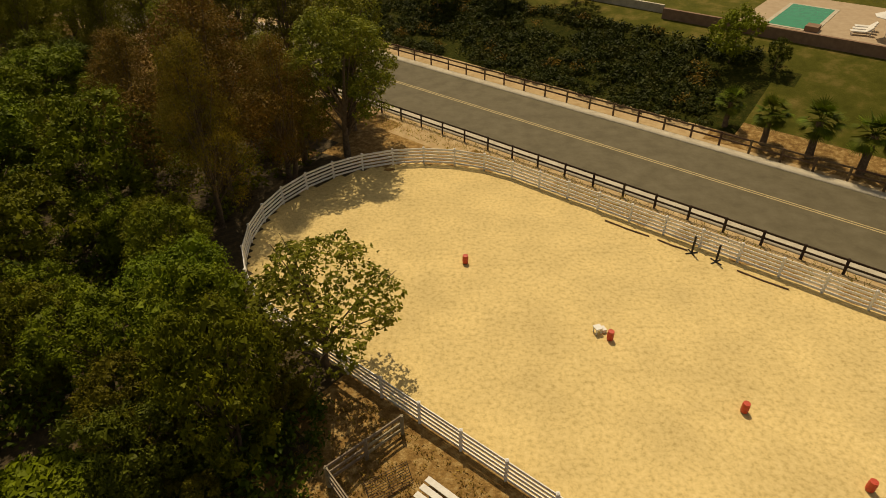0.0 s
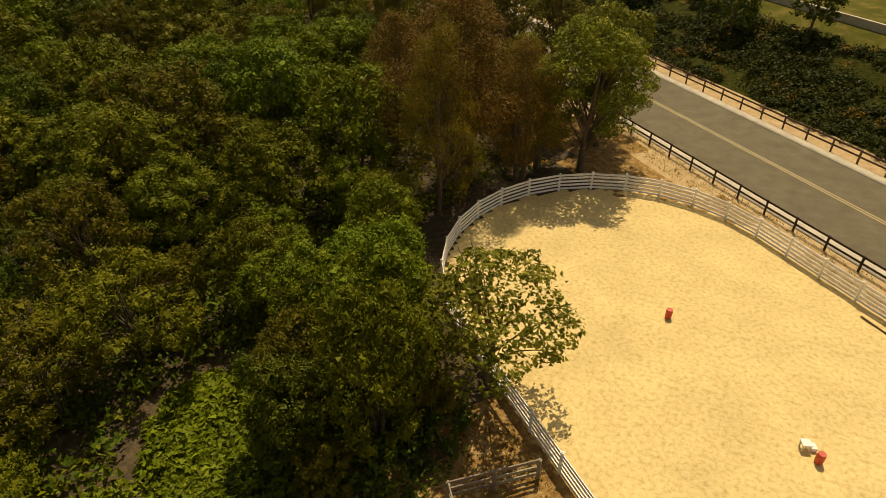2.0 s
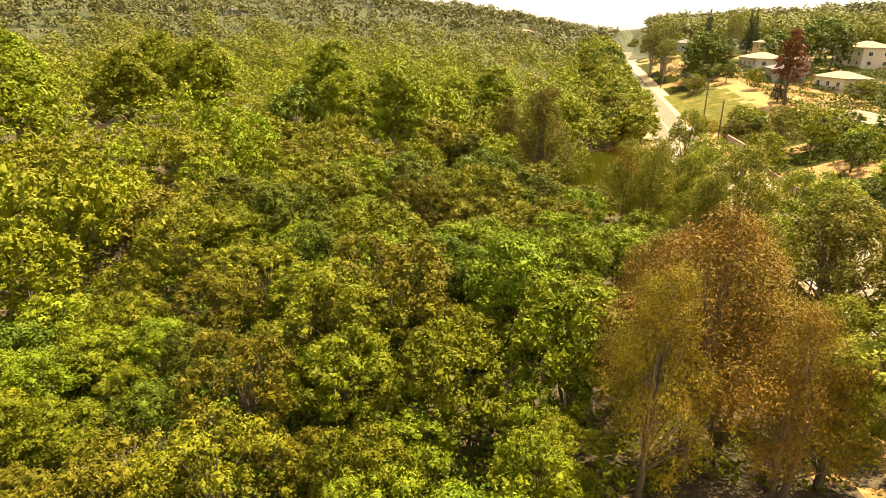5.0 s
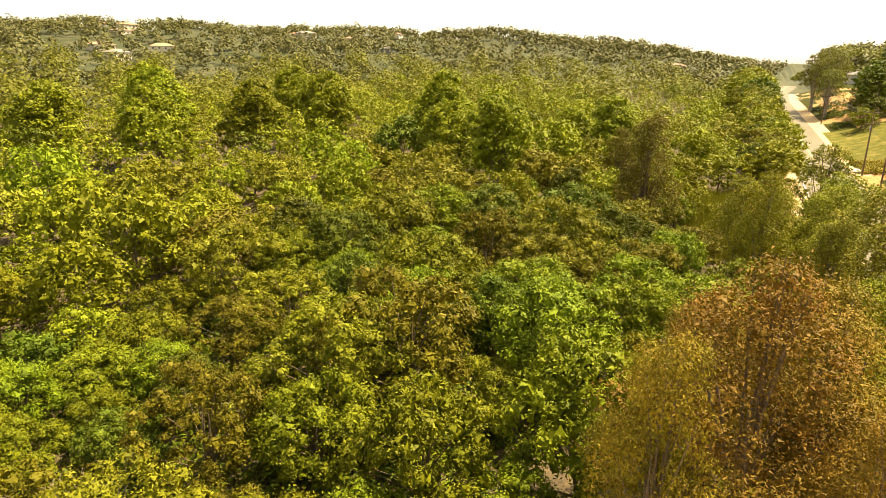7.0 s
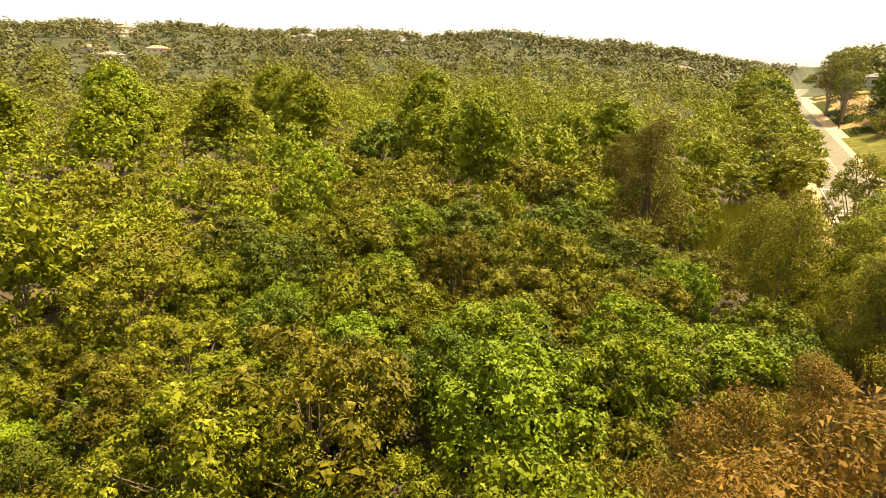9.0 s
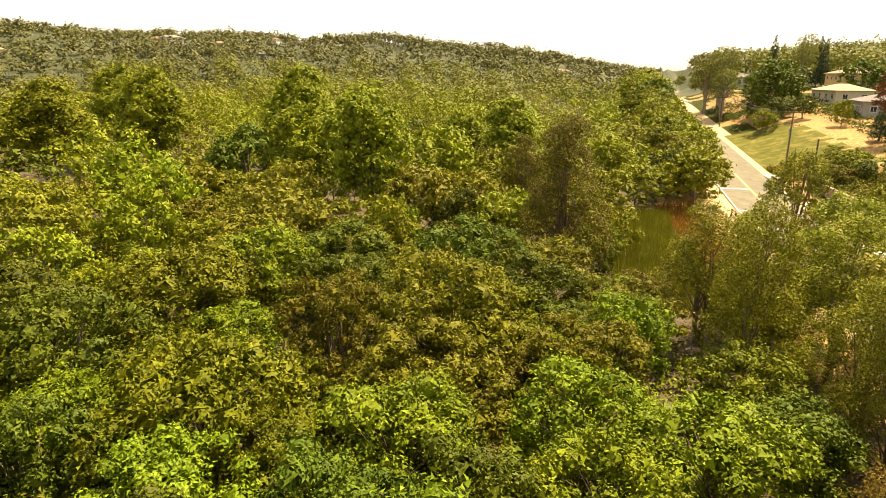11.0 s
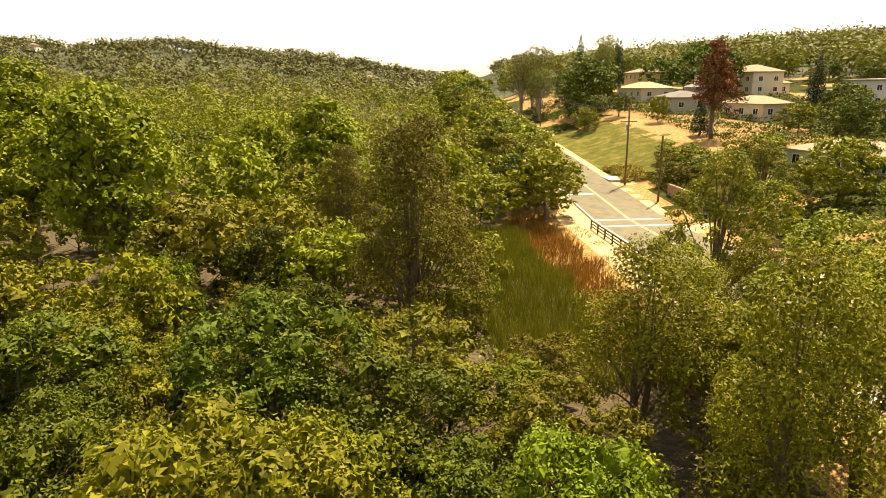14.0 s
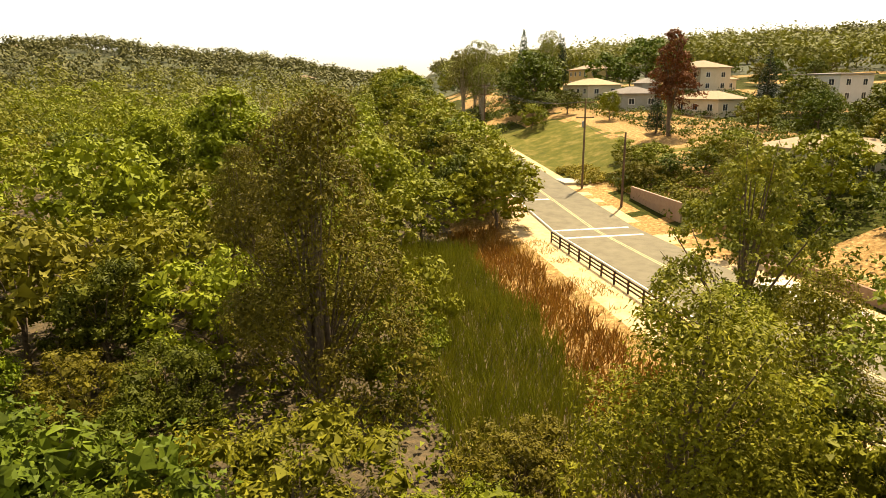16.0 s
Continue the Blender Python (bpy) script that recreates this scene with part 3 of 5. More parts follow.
def leaf_mesh(name, v, material):
    return raw_mesh(name, v, np.arange(len(v)).reshape(-1, 3), material)


def crown_clumps(rnd, height, radius, low, count, size, top=1.0):
    """Clump centres and radii for an uneven domed crown between low and height: lobes side by side over the dome, each carrying puffs on its free side.
    top below 1 draws the crown in towards its tip."""
    tall = height - low
    c, r = [], []
    if top < 0.1:                                       # a conifer: whorls that narrow upwards
        for k in range(count * 3):
            u = (k + 0.5) / (count * 3)
            th, s = k * 2.4, 1 - u
            c.append((math.cos(th) * radius * s * 0.8 * rnd.uniform(0.5, 1), math.sin(th) * radius * s * 0.8 * rnd.uniform(0.5, 1), low + tall * u))
            r.append(size * (0.35 + 0.8 * s))
        return np.array(c), np.array(r)
    lobes = int(max(6, 5 + 2.2 * tall / radius))
    at, rad = [], []
    for k in range(lobes):
        v = 1 - 1.4 * (k + 0.5) / lobes                # from the tip down past the waist
        th = k * 2.4 + rnd.uniform(-0.5, 0.5)
        flat = math.sqrt(max(0, 1 - v * v)) * rnd.uniform(0.72, 1.12)
        shrink = 1 - (1 - top) * max(0, (v + 0.4) / 1.4)
        wide = radius * shrink * rnd.uniform(0.36, 0.52)
        deep = min(wide * rnd.uniform(0.9, 1.3), tall * 0.3)
        at.append((math.cos(th) * flat * radius * shrink * 0.62, math.sin(th) * flat * radius * shrink * 0.62, low + tall * 0.42 + v * (tall * 0.56 - deep)))
        rad.append((wide, wide, deep))
    at, rad = np.array(at), np.array(rad)
    each = int(count * 3.4 / lobes) + 2
    for k in range(lobes):
        for i in range(each):
            d = rnd.normal(size=3)
            d /= np.linalg.norm(d)
            d[2] = abs(d[2]) if rnd.rand() < 0.35 else d[2]
            s = size * rnd.uniform(0.4, 1.0)
            q = at[k] + d * (rad[k] - s * 0.35) * rnd.uniform(0.85, 1.08)
            near = (((q - at) / rad) ** 2).sum(1)
            near[k] = 9
            if near.min() < 0.6 or q[2] < low * 0.4:
                continue
            q[2] = min(q[2], height - s * 0.6)
            c.append(q)
            r.append(s)
    return np.array(c), np.array(r)


def blocking_leaves(rnd, centres, radii, per, squash, fine):
    """Oversized overlapping leaves below each clump's outer shell, added to block light through the crown."""
    c, r = np.repeat(centres, per, 0), np.repeat(radii, per)
    d = unit(rnd.normal(size=(len(c), 3)) + np.array([0, 0, 0.25]))
    pos = c + d * (r * rnd.uniform(0.42, 0.62, len(c)))[:, None] * np.array([1, 1, squash])
    normal = unit(d + rnd.normal(size=d.shape) * 0.22)
    length = r * fine * rnd.uniform(0.7, 1.1, len(c))
    return leaf_tris(pos, normal, unit(np.cross(normal, rnd.normal(size=d.shape))), length, length * 0.85)


def trunk_mesh(name, rnd, height, centres, girth, material, stems=1, limbs=7, bare=0.0):
    vs, fs = [], []
    order = rnd.permutation(len(centres))[: limbs * stems]
    for s in range(stems):
        th = 6.28 * s / stems + rnd.uniform(0, 1)
        foot = np.array([math.cos(th), math.sin(th), 0]) * (0.15 * (stems > 1) * girth * 6)
        tip = np.array([foot[0] * 3 + rnd.normal() * 0.3, foot[1] * 3 + rnd.normal() * 0.3, height * 0.66])
        path = [foot + (tip - foot) * u + np.array([math.sin(u * 5 + s), math.cos(u * 4 + s), 0]) * 0.12 * (u > 0) - np.array([0, 0, 0.3 * (u == 0)]) for u in (0, 0.2, 0.45, 0.7, 1.0)]
        v, f = tube(path, [girth * 1.25, girth, girth * 0.75, girth * 0.5, girth * 0.15], 7, len(vs))
        vs += v
        fs += f
        for k in order[s::stems]:
            end = centres[k]
            u = np.clip(end[2] / height * 0.62, 0.12, 0.75)
            start = foot + (tip - foot) * u
            mid = (start + end) / 2 + np.array([0, 0, 0.25])
            v, f = tube([start, mid, end + (end - mid) * (0.25 + bare)], [girth * 0.5 * (1 - u * 0.5), girth * 0.26, girth * 0.06], 5, len(vs))
            vs += v
            fs += f
    return raw_mesh(name, [tuple(v) for v in vs], fs, material)


KINDS = {}


def tree_kind(key, name, label, leaf_key, height, radius, low, clumps, size, leaves, leaf, slim=0.5, droop=0.0, squash=0.8, stems=1, girth=0.16, bark="bark", top=1.0, variants=2, limbs=7, shell=0.55, bare=0.0, inner=0, fine=0.85):
    """One kind of tree, in a few variants; inner: light-blocking inner leaves in each clump; fine: their size."""
    made = []
    for k in range(variants):
        rnd = np.random.RandomState(sum(map(ord, key)) * 7 + 101 * k)
        c, r = crown_clumps(rnd, height, radius, low, clumps, size, top=top)
        trunk = trunk_mesh("trunk", rnd, height, c, girth, M[bark], stems, limbs, bare)
        v = clump_leaves(rnd, c, r, leaves, leaf, slim, droop, squash, shell, cull=True)
        if inner:
            v = np.concatenate([v, blocking_leaves(rnd, c, r, inner, squash, fine)])
        crown = leaf_mesh("crown", v, M[leaf_key])
        made.append([trunk, crown])
    KINDS[key] = (name, label, height, made)


PLANTED = []


def plant(key, a, n, height=None, wide=1.0, turn=None, z=None, label=None):
    name, words, h0, made = KINDS[key]
    trunk, crown = made[len(PLANTED) % len(made)]
    s = (height or h0) / h0
    z = float(ground_z(a, n)) if z is None else z
    turn = random.uniform(0, 360) if turn is None else turn
    root = thing(name, label or words, "tree" if name.endswith("tree") else "shrub", Matrix.Translation(W(a, n, z - 0.05)) @ Matrix.Rotation(radians(turn), 4, "Z") @ Matrix.Diagonal((s * wide, s * wide, s, 1)))
    link("trunk", trunk, root)
    link("crown", crown, root)
    PLANTED.append((a, n, KINDS[key][2] * s * 0.3 * wide))
    return root


# near trees
tree_kind("willow", "willow_tree", "green willow with a dense rounded crown in the thicket", "willow", 8.0, 4.0, 0.9, 60, 0.85, 7200, 0.165, 0.5, 0.2, stems=3, girth=0.12, variants=3, inner=16, fine=0.72)
tree_kind("olive", "elder_tree", "olive-brown elder with a domed crown in the thicket", "olive", 8.0, 4.2, 0.7, 70, 0.75, 7800, 0.155, 0.42, 0.3, stems=3, girth=0.12, variants=3, inner=16, fine=0.72)
tree_kind("bright", "alder_tree", "bright green tree with lumpy foliage in the thicket", "bright", 7.5, 3.5, 0.5, 48, 0.85, 6800, 0.165, 0.55, 0.1, stems=2, girth=0.12, variants=3, inner=16, fine=0.72)
tree_kind("darkt", "oak_tree", "dark green tree with a dense crown in the thicket", "dark", 8.0, 3.7, 0.8, 50, 0.9, 6800, 0.165, 0.55, 0.1, stems=2, girth=0.14, variants=2, inner=16, fine=0.72)
tree_kind("rust", "willow_tree", "tall tree with drying rust-brown drooping foliage", "rust", 13.0, 3.9, 0.8, 90, 0.8, 22000, 0.12, 0.34, 0.8, stems=2, girth=0.18, top=0.5, variants=2, limbs=14, squash=1.25, inner=16, fine=0.24, shell=0.3)
tree_kind("tall", "willow_tree", "tall olive-green willow with loose hanging foliage", "olive", 13.0, 3.9, 0.6, 110, 0.75, 24000, 0.135, 0.36, 0.7, stems=3, girth=0.14, top=0.55, variants=2, limbs=14, squash=1.25, inner=14, fine=0.3, shell=0.4)
tree_kind("syc", "sycamore_tree", "tall sycamore with pale loose foliage beside the road", "syc", 12.0, 4.8, 1.2, 60, 0.72, 12000, 0.17, 0.8, 0.2, girth=0.24, bark="bark", top=0.75, variants=2, limbs=22, shell=0.15, inner=9, fine=0.35)
tree_kind("edge", "sycamore_tree", "open-branched young sycamore leaning over the arena fence", "syc", 6.5, 2.6, 1.2, 44, 0.55, 5800, 0.15, 0.8, 0.15, girth=0.11, bark="bark", variants=1, limbs=20, shell=0.3, bare=0.3)
tree_kind("yellow", "poplar_tree", "yellow-green poplar with thin foliage beside the road", "yellowish", 9.0, 2.8, 0.4, 70, 0.7, 14000, 0.12, 0.40, 0.6, stems=2, girth=0.13, top=0.6, variants=2, squash=1.2, inner=16, fine=0.26)
# trees further off, with larger leaves
tree_kind("m_willow", "willow_tree", "green willow crown among the far thicket", "far_willow", 8.0, 3.9, 0.3, 40, 0.95, 1900, 0.31, 0.55, 0.2, stems=1, girth=0.12, variants=3, limbs=4, inner=8)
tree_kind("m_olive", "elder_tree", "olive-brown elder crown among the far thicket", "far_olive", 8.0, 3.9, 0.3, 44, 0.9, 1900, 0.3, 0.5, 0.3, stems=1, girth=0.12, variants=2, limbs=4, inner=8)
tree_kind("m_bright", "alder_tree", "yellow-green tree crown among the far thicket", "far_bright", 8.5, 3.7, 0.3, 38, 1.0, 1900, 0.31, 0.55, 0.1, stems=1, girth=0.12, variants=3, limbs=4, inner=8)
tree_kind("m_dark", "oak_tree", "dark green broad tree", "dark", 9.0, 4.2, 1.0, 40, 1.1, 1700, 0.34, 0.55, 0.1, stems=1, girth=0.2, variants=2, limbs=5, inner=8)
tree_kind("m_big", "cottonwood_tree", "large yellow-green cottonwood rising over the thicket", "far_bright", 20.0, 6.4, 3.0, 90, 1.5, 6500, 0.36, 0.6, 0.2, stems=1, girth=0.4, variants=2, limbs=14, top=0.75, inner=9)
tree_kind("m_rust", "pine_tree", "drying rust-brown pine beside a house", "pine_rust", 14.0, 3.2, 2.0, 60, 0.85, 6500, 0.36, 0.35, 0.8, stems=1, girth=0.25, top=0.4, variants=1, limbs=10)
tree_kind("euc", "eucalyptus_tree", "tall pale eucalyptus with open foliage", "far_leaf", 20.0, 4.6, 4.0, 60, 1.3, 5500, 0.4, 0.45, 0.5, stems=2, girth=0.3, bark="pale_bark", variants=2, limbs=12, shell=0.35)
tree_kind("conifer", "conifer_tree", "dark pointed conifer rising over the gardens", "needle", 16.0, 3.6, 1.0, 60, 0.9, 4500, 0.44, 0.35, 0.4, stems=1, girth=0.25, top=0.08, variants=1, limbs=10)


def dead_mesh(name, seed, height, spread, material):
    """Forking bare branches that sweep upwards and outwards."""
    rs = np.random.RandomState(seed)
    vs, fs = [], []

    def limb(p, d, length, r, level):
        q = p + d * length * 0.5 + rs.normal(size=3) * length * 0.04
        d2 = unit((d + np.array([0, 0, 0.12]) + rs.normal(size=3) * 0.12)[None])[0]
        e = q + d2 * length * 0.5
        v, f = tube([p, q, e], [r, r * 0.8, r * 0.55], 5 if level < 2 else 4, len(vs))
        vs.extend(v)
        fs.extend(f)
        if level < 4:
            for k in range(3 if level < 3 else 2):
                side = unit(rs.normal(size=(1, 3)))[0]
                limb(q if k == 2 else e, unit((d2 + side * spread + np.array([0, 0, 0.15]))[None])[0], length * rs.uniform(0.6, 0.85), r * 0.55, level + 1)

    for k in range(3):
        th = 2.1 * k + rs.uniform(0, 1)
        limb(np.array([0.1 * math.cos(th), 0.1 * math.sin(th), -0.3]), unit(np.array([[math.cos(th) * spread, math.sin(th) * spread, 1.0]]))[0], height * 0.3, height * 0.014, 0)
    return raw_mesh(name, [tuple(v) for v in vs], fs, material)


KINDS["bare"] = ("dead_tree", "leafless grey tree with bare spreading branches", 12.0, [
    [dead_mesh("trunk", 5 + k, 12.0, 0.55, M["pale_bark"]), leaf_mesh("crown", clump_leaves(np.random.RandomState(k), np.array([[0, 0, 8.0], [1.5, 1, 7.0], [-1.5, -1, 9.0]]), np.array([2.5, 2.0, 2.0]), 260, 0.16, 0.4), M["straw"])] for k in range(2)])


def near_path(a, n):
    """Distance from the line under the flight."""
    x, y = W(a, n).x, W(a, n).y
    line = np.array([(0.0, 0.0), (2.6, 8.0), (2.0, 13.5), (-0.8, 25.0), (-18, 34), (-31, 40.6), (-47.5, 56.5)])
    best = 1e9
    for p, q in zip(line, line[1:]):
        d = q - p
        u = np.clip(((x - p[0]) * d[0] + (y - p[1]) * d[1]) / (d @ d), 0, 1)
        best = min(best, math.hypot(x - p[0] - u * d[0], y - p[1] - u * d[1]))
    return best


# single trees that stand out
HEROES = [
    ("rust", 34.6, 18.0, 13.4, 0.85), ("rust", 38.0, 20.9, 15.5, 1.25), ("rust", 42.0, 24.0, 14.5, 1.2), ("rust", 35.6, 24.9, 11.5, 1.1), ("yellow", 37.6, 27.8, 9.2, 1.1), ("rust", 46.5, 19.5, 12.0, 1.1),
    ("syc", 35.4, 30.6, 12.5, 1.05), ("syc", 38.6, 34.4, 12.5, 1.0), ("syc", 41.5, 37.2, 11.0, 0.85), ("syc", 46.5, 35.0, 12.8, 1.0), ("syc", 53.0, 34.0, 13.2, 1.0), ("yellow", 44.0, 30.0, 9.5, 1.1),
    ("syc", 60.0, 36.0, 13.0, 1.0), ("yellow", 57.0, 30.0, 11.0, 1.15), ("yellow", 64.0, 31.5, 12.0, 1.2), ("syc", 68.0, 35.5, 12.0, 0.9), ("tall", 70.0, 29.0, 11.5, 0.9), ("yellow", 51.0, 27.0, 9.5, 1.2), ("rust", 58.0, 24.0, 9.0, 1.3),
    ("edge", 18.7, 13.4, 7.8, 1.2), ("willow", 18.6, 7.6, 9.4, 0.75), ("willow", 22.6, 9.6, 7.6, 0.95), ("darkt", 19.8, 3.8, 6.6, 0.9), ("bare", 30.5, -7.0, 5.5, 1.0), ("bare", 27.0, -9.5, 5.0, 1.0), ("olive", 22.0, 5.0, 6.0, 1.0), ("bright", 26.2, 10.6, 6.6, 1.1), ("willow", 27.0, 6.0, 6.2, 1.1), ("bright", 30.8, 12.4, 6.2, 1.0),
    ("olive", 47.5, 2.2, 10.8, 1.15), ("olive", 43.5, -0.5, 9.6, 1.1), ("bright", 52.0, 10.6, 9.5, 1.15), ("darkt", 70.0, -21.0, 9.0, 1.3),
    ("olive", 75.0, 5.8, 10.5, 1.15), ("willow", 62.5, -3.2, 9.0, 1.2), ("darkt", 66.0, -13.5, 9.5, 1.2), ("yellow", 78.0, 24.3, 13.2, 0.9), ("yellow", 74.0, 29.0, 10.0, 1.1),
    ("tall", 98.4, 12.0, 16.8, 1.05), ("tall", 122.0, 6.0, 13.0, 1.0), ("darkt", 108.5, 0.0, 8.0, 1.1), ("darkt", 95.0, 4.0, 5.6, 1.0), ("bright", 104.0, -6.0, 7.0, 1.0),
    ("yellow", 88.0, 23.4, 11.6, 1.2), ("yellow", 91.5, 27.0, 9.8, 1.15), ("olive", 85.0, 27.0, 8.0, 1.1), ("yellow", 82.0, 30.5, 11.5, 1.2), ("yellow", 92.5, 31.5, 9.5, 1.0), ("darkt", 90.0, 29.0, 6.0, 1.2), ("syc", 98.6, 32.0, 14.0, 0.8), ("syc", 87.5, 33.0, 12.0, 1.1), ("syc", 78.0, 33.5, 12.5, 1.1),
    ("olive", 93.5, 19.6, 4.2, 1.5), ("willow", 88.5, 16.5, 5.2, 1.4), ("olive", 83.5, 18.0, 6.0, 1.3),
    ("m_big", 113.0, -12.5, 19.5, 1.0), ("m_big", 135.0, -31.5, 22.0, 1.05), ("m_big", 150.0, -8.0, 15.0, 1.0),
    ("m_willow", 124.0, 51.5, 7.0, 1.0), ("m_willow", 140.0, 22.0, 8.0, 1.2), ("m_dark", 147.0, 27.5, 8.5, 0.9), ("m_willow", 153.0, 30.0, 8.5, 1.0), ("m_olive", 160.0, 30.0, 9.5, 1.0),
    ("bare", 222.0, 4.0, 17.0, 1.1), ("bare", 228.0, 12.0, 16.0, 1.1), ("bare", 236.0, -2.0, 18.0, 1.1), ("bare", 218.0, 9.0, 15.0, 1.0),
    ("m_big", 112.0, -86.0, 23.0, 1.1), ("m_big", 104.0, -77.0, 19.0, 1.2), ("m_big", 121.0, -94.0, 24.0, 1.1), ("m_big", 126.0, -72.0, 20.0, 1.2), ("m_big", 136.0, -60.0, 22.0, 1.0), ("m_big", 145.0, -68.0, 20.0, 1.2), ("m_big", 96.0, -96.0, 20.0, 1.2), ("m_big", 168.0, -46.0, 18.0, 1.2), ("m_big", 160.0, -86.0, 23.0, 1.1),
]
for key, a, n, h, wide in HEROES:
    plant(key, a, n, h, wide * (0.88 if key in ("willow", "olive", "bright", "darkt") else 1.0))
# the belt of trees that hides the road where it climbs
belt = random.Random(23)
for k in range(34):
    a = 147 + 4.6 * k
    plant(belt.choice(("m_willow", "m_olive", "m_willow", "m_dark")), a, float(road_n(a)) - belt.uniform(8.6, 10.2), min(8.2 + 0.045 * (a - 147), 13) * belt.uniform(0.92, 1.12), 1.15)


def thicket(a, n):
    """Whether the wet thicket covers a spot."""
    if math.hypot((a - 21.5) / 6.0, (n - 0.6) / 4.6) < 1:
        return False
    if in_arena(np.array(a), np.array(n), 3.0) or math.hypot(a - 94, n - 9.5) < 4.5 or math.hypot(a - 46, n - 13.6) < 3.8:
        return False
    if a < 17:
        return n < -3.5 and a > -4
    if a < 36:
        if n > 2 and n < 14 and a < (18.2 if n > 10 else 16.4 if n > 6 else 15):
            return False
        return n < 12.2 or math.hypot(a - ARENA_C[0], n - ARENA_C[1]) > ARENA_R + 2.6 and n < 30
    if a < 84:
        return n < 30.5
    if a < 138:
        return n < 17.5
    return n < float(road_n(a)) - 8.5


rnd = random.Random(5)
spots, tries = [(a, n, r) for a, n, r in PLANTED], 0
grid = {}
for a, n, r in spots:
    grid.setdefault((int(a // 6), int(n // 6)), []).append((a, n, r))


def free(a, n, r):
    for i in range(int(a // 6) - 2, int(a // 6) + 3):
        for j in range(int(n // 6) - 2, int(n // 6) + 3):
            for b, m, q in grid.get((i, j), ()):
                if (a - b) ** 2 + (n - m) ** 2 < (0.74 * (r + q)) ** 2:
                    return False
    return True


far_crowns = {"willow": [], "olive": [], "bright": [], "dark": []}
while tries < 26000:
    tries += 1
    a, n = rnd.uniform(-4, 330), rnd.uniform(-150, 33)
    if not thicket(a, n):
        continue
    d = near_path(a, n)
    h = rnd.uniform(5.4, 10.6) * (1.0 + 0.18 * float(ripple(a, n, 30, 8)))
    if a < 40:
        h *= 0.8
    h = min(h, 10.5 if a < 50 or d > 14 else 7.6)
    kind = float(ripple(a, n, 26, 9)) + rnd.uniform(-0.8, 0.8)
    if a < 19.5 and n > -1:
        h = min(h, 3.6)
    if d < 33:
        key = "olive" if kind < -0.35 else "willow" if kind < 0.35 else "bright" if kind < 0.75 else "darkt"
        if math.hypot(a - 91, n - 2) < 12:
            key = "darkt" if kind < 0.2 else "olive"
        r = h * 0.42
    else:
        h = min(h * (1.0 + min(0.5, d / 240)) * rnd.uniform(0.8, 1.15), 11.0 + 0.04 * d)
        key = "m_olive" if kind < -0.4 else "m_willow" if kind < 0.3 else "m_bright" if kind < 0.85 else "m_dark"
        if rnd.random() < 0.11:
            key, h = "m_big", rnd.uniform(12, 19)
        r = h * 0.42 * (1.0 + d / 600)
    if not free(a, n, r):
        continue
    grid.setdefault((int(a // 6), int(n // 6)), []).append((a, n, r))
    if d < 76:
        plant(key, a, n, h, rnd.uniform(0.85, 1.25))
    else:
        far_crowns[{"m_olive": "olive", "m_willow": "willow", "m_bright": "bright", "m_big": "bright", "m_dark": "dark"}[key]].append((a, n, h * 1.1))

for key, some in far_crowns.items():
    rs = np.random.RandomState(len(some))
    cs, rr = [], []
    for a, n, h in some:
        p = np.array(W(a, n, float(ground_z(a, n))))
        c, r = crown_clumps(rs, h, h * 0.46, 0.2, 14, h * 0.14)
        cs.append(c + p)
        rr.append(r)
    if some:
        v = clump_leaves(rs, np.concatenate(cs), np.concatenate(rr), 640 * len(some), 0.62, 0.6, 0.1, up=0.3, stray=0.3)
        tagged(link("thicket", leaf_mesh("thicket", v, M["far_" + key])), {"willow": "green willow thicket filling the valley floor", "olive": "olive-brown willow thicket filling the valley floor", "bright": "yellow-green thicket filling the valley floor", "dark": "dark green trees in the valley thicket"}[key], "thicket", kind="stuff")


# ---- far woods on the valley floor and the hills: too many to count ----
def far_woods(name, label, count, lo, hi, size, seed, leaf, material, per=26, height=7.0):
    rs = np.random.RandomState(seed)
    th, d = rs.uniform(-0.8, 2.1, count * 3), np.sqrt(rs.uniform(lo**2, hi**2, count * 3))
    x, y = -45 - np.sin(th) * d, 45 + np.cos(th) * d
    a, n = x * AX.x + y * AX.y, x * NX.x + y * NX.y
    thin = ripple(a, n, 160, seed) + rs.uniform(-0.9, 0.9, len(a))
    ok = (np.abs(n - road_n(a)) > 14) & (thin > -0.75) & ((n < road_n(a) - 10) | (d > 250))
    a, n = a[ok][:count], n[ok][:count]
    z = ground_z(a, n)
    h = height * rs.uniform(0.6, 1.4, len(a))
    c = np.stack([a * AX.x + n * NX.x, a * AX.y + n * NX.y, z + h * 0.45], -1)
    out = clump_leaves(rs, c, h * 0.5, per * len(c), leaf, 0.7, 0.0, 1.0, 0.7, up=0.5, stray=0.3)
    return tagged(link(name, leaf_mesh(name, out, material)), label, "woods", kind="stuff")


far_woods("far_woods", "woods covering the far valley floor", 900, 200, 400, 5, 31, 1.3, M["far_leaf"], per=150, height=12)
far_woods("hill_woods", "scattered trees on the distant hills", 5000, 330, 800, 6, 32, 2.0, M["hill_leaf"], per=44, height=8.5)


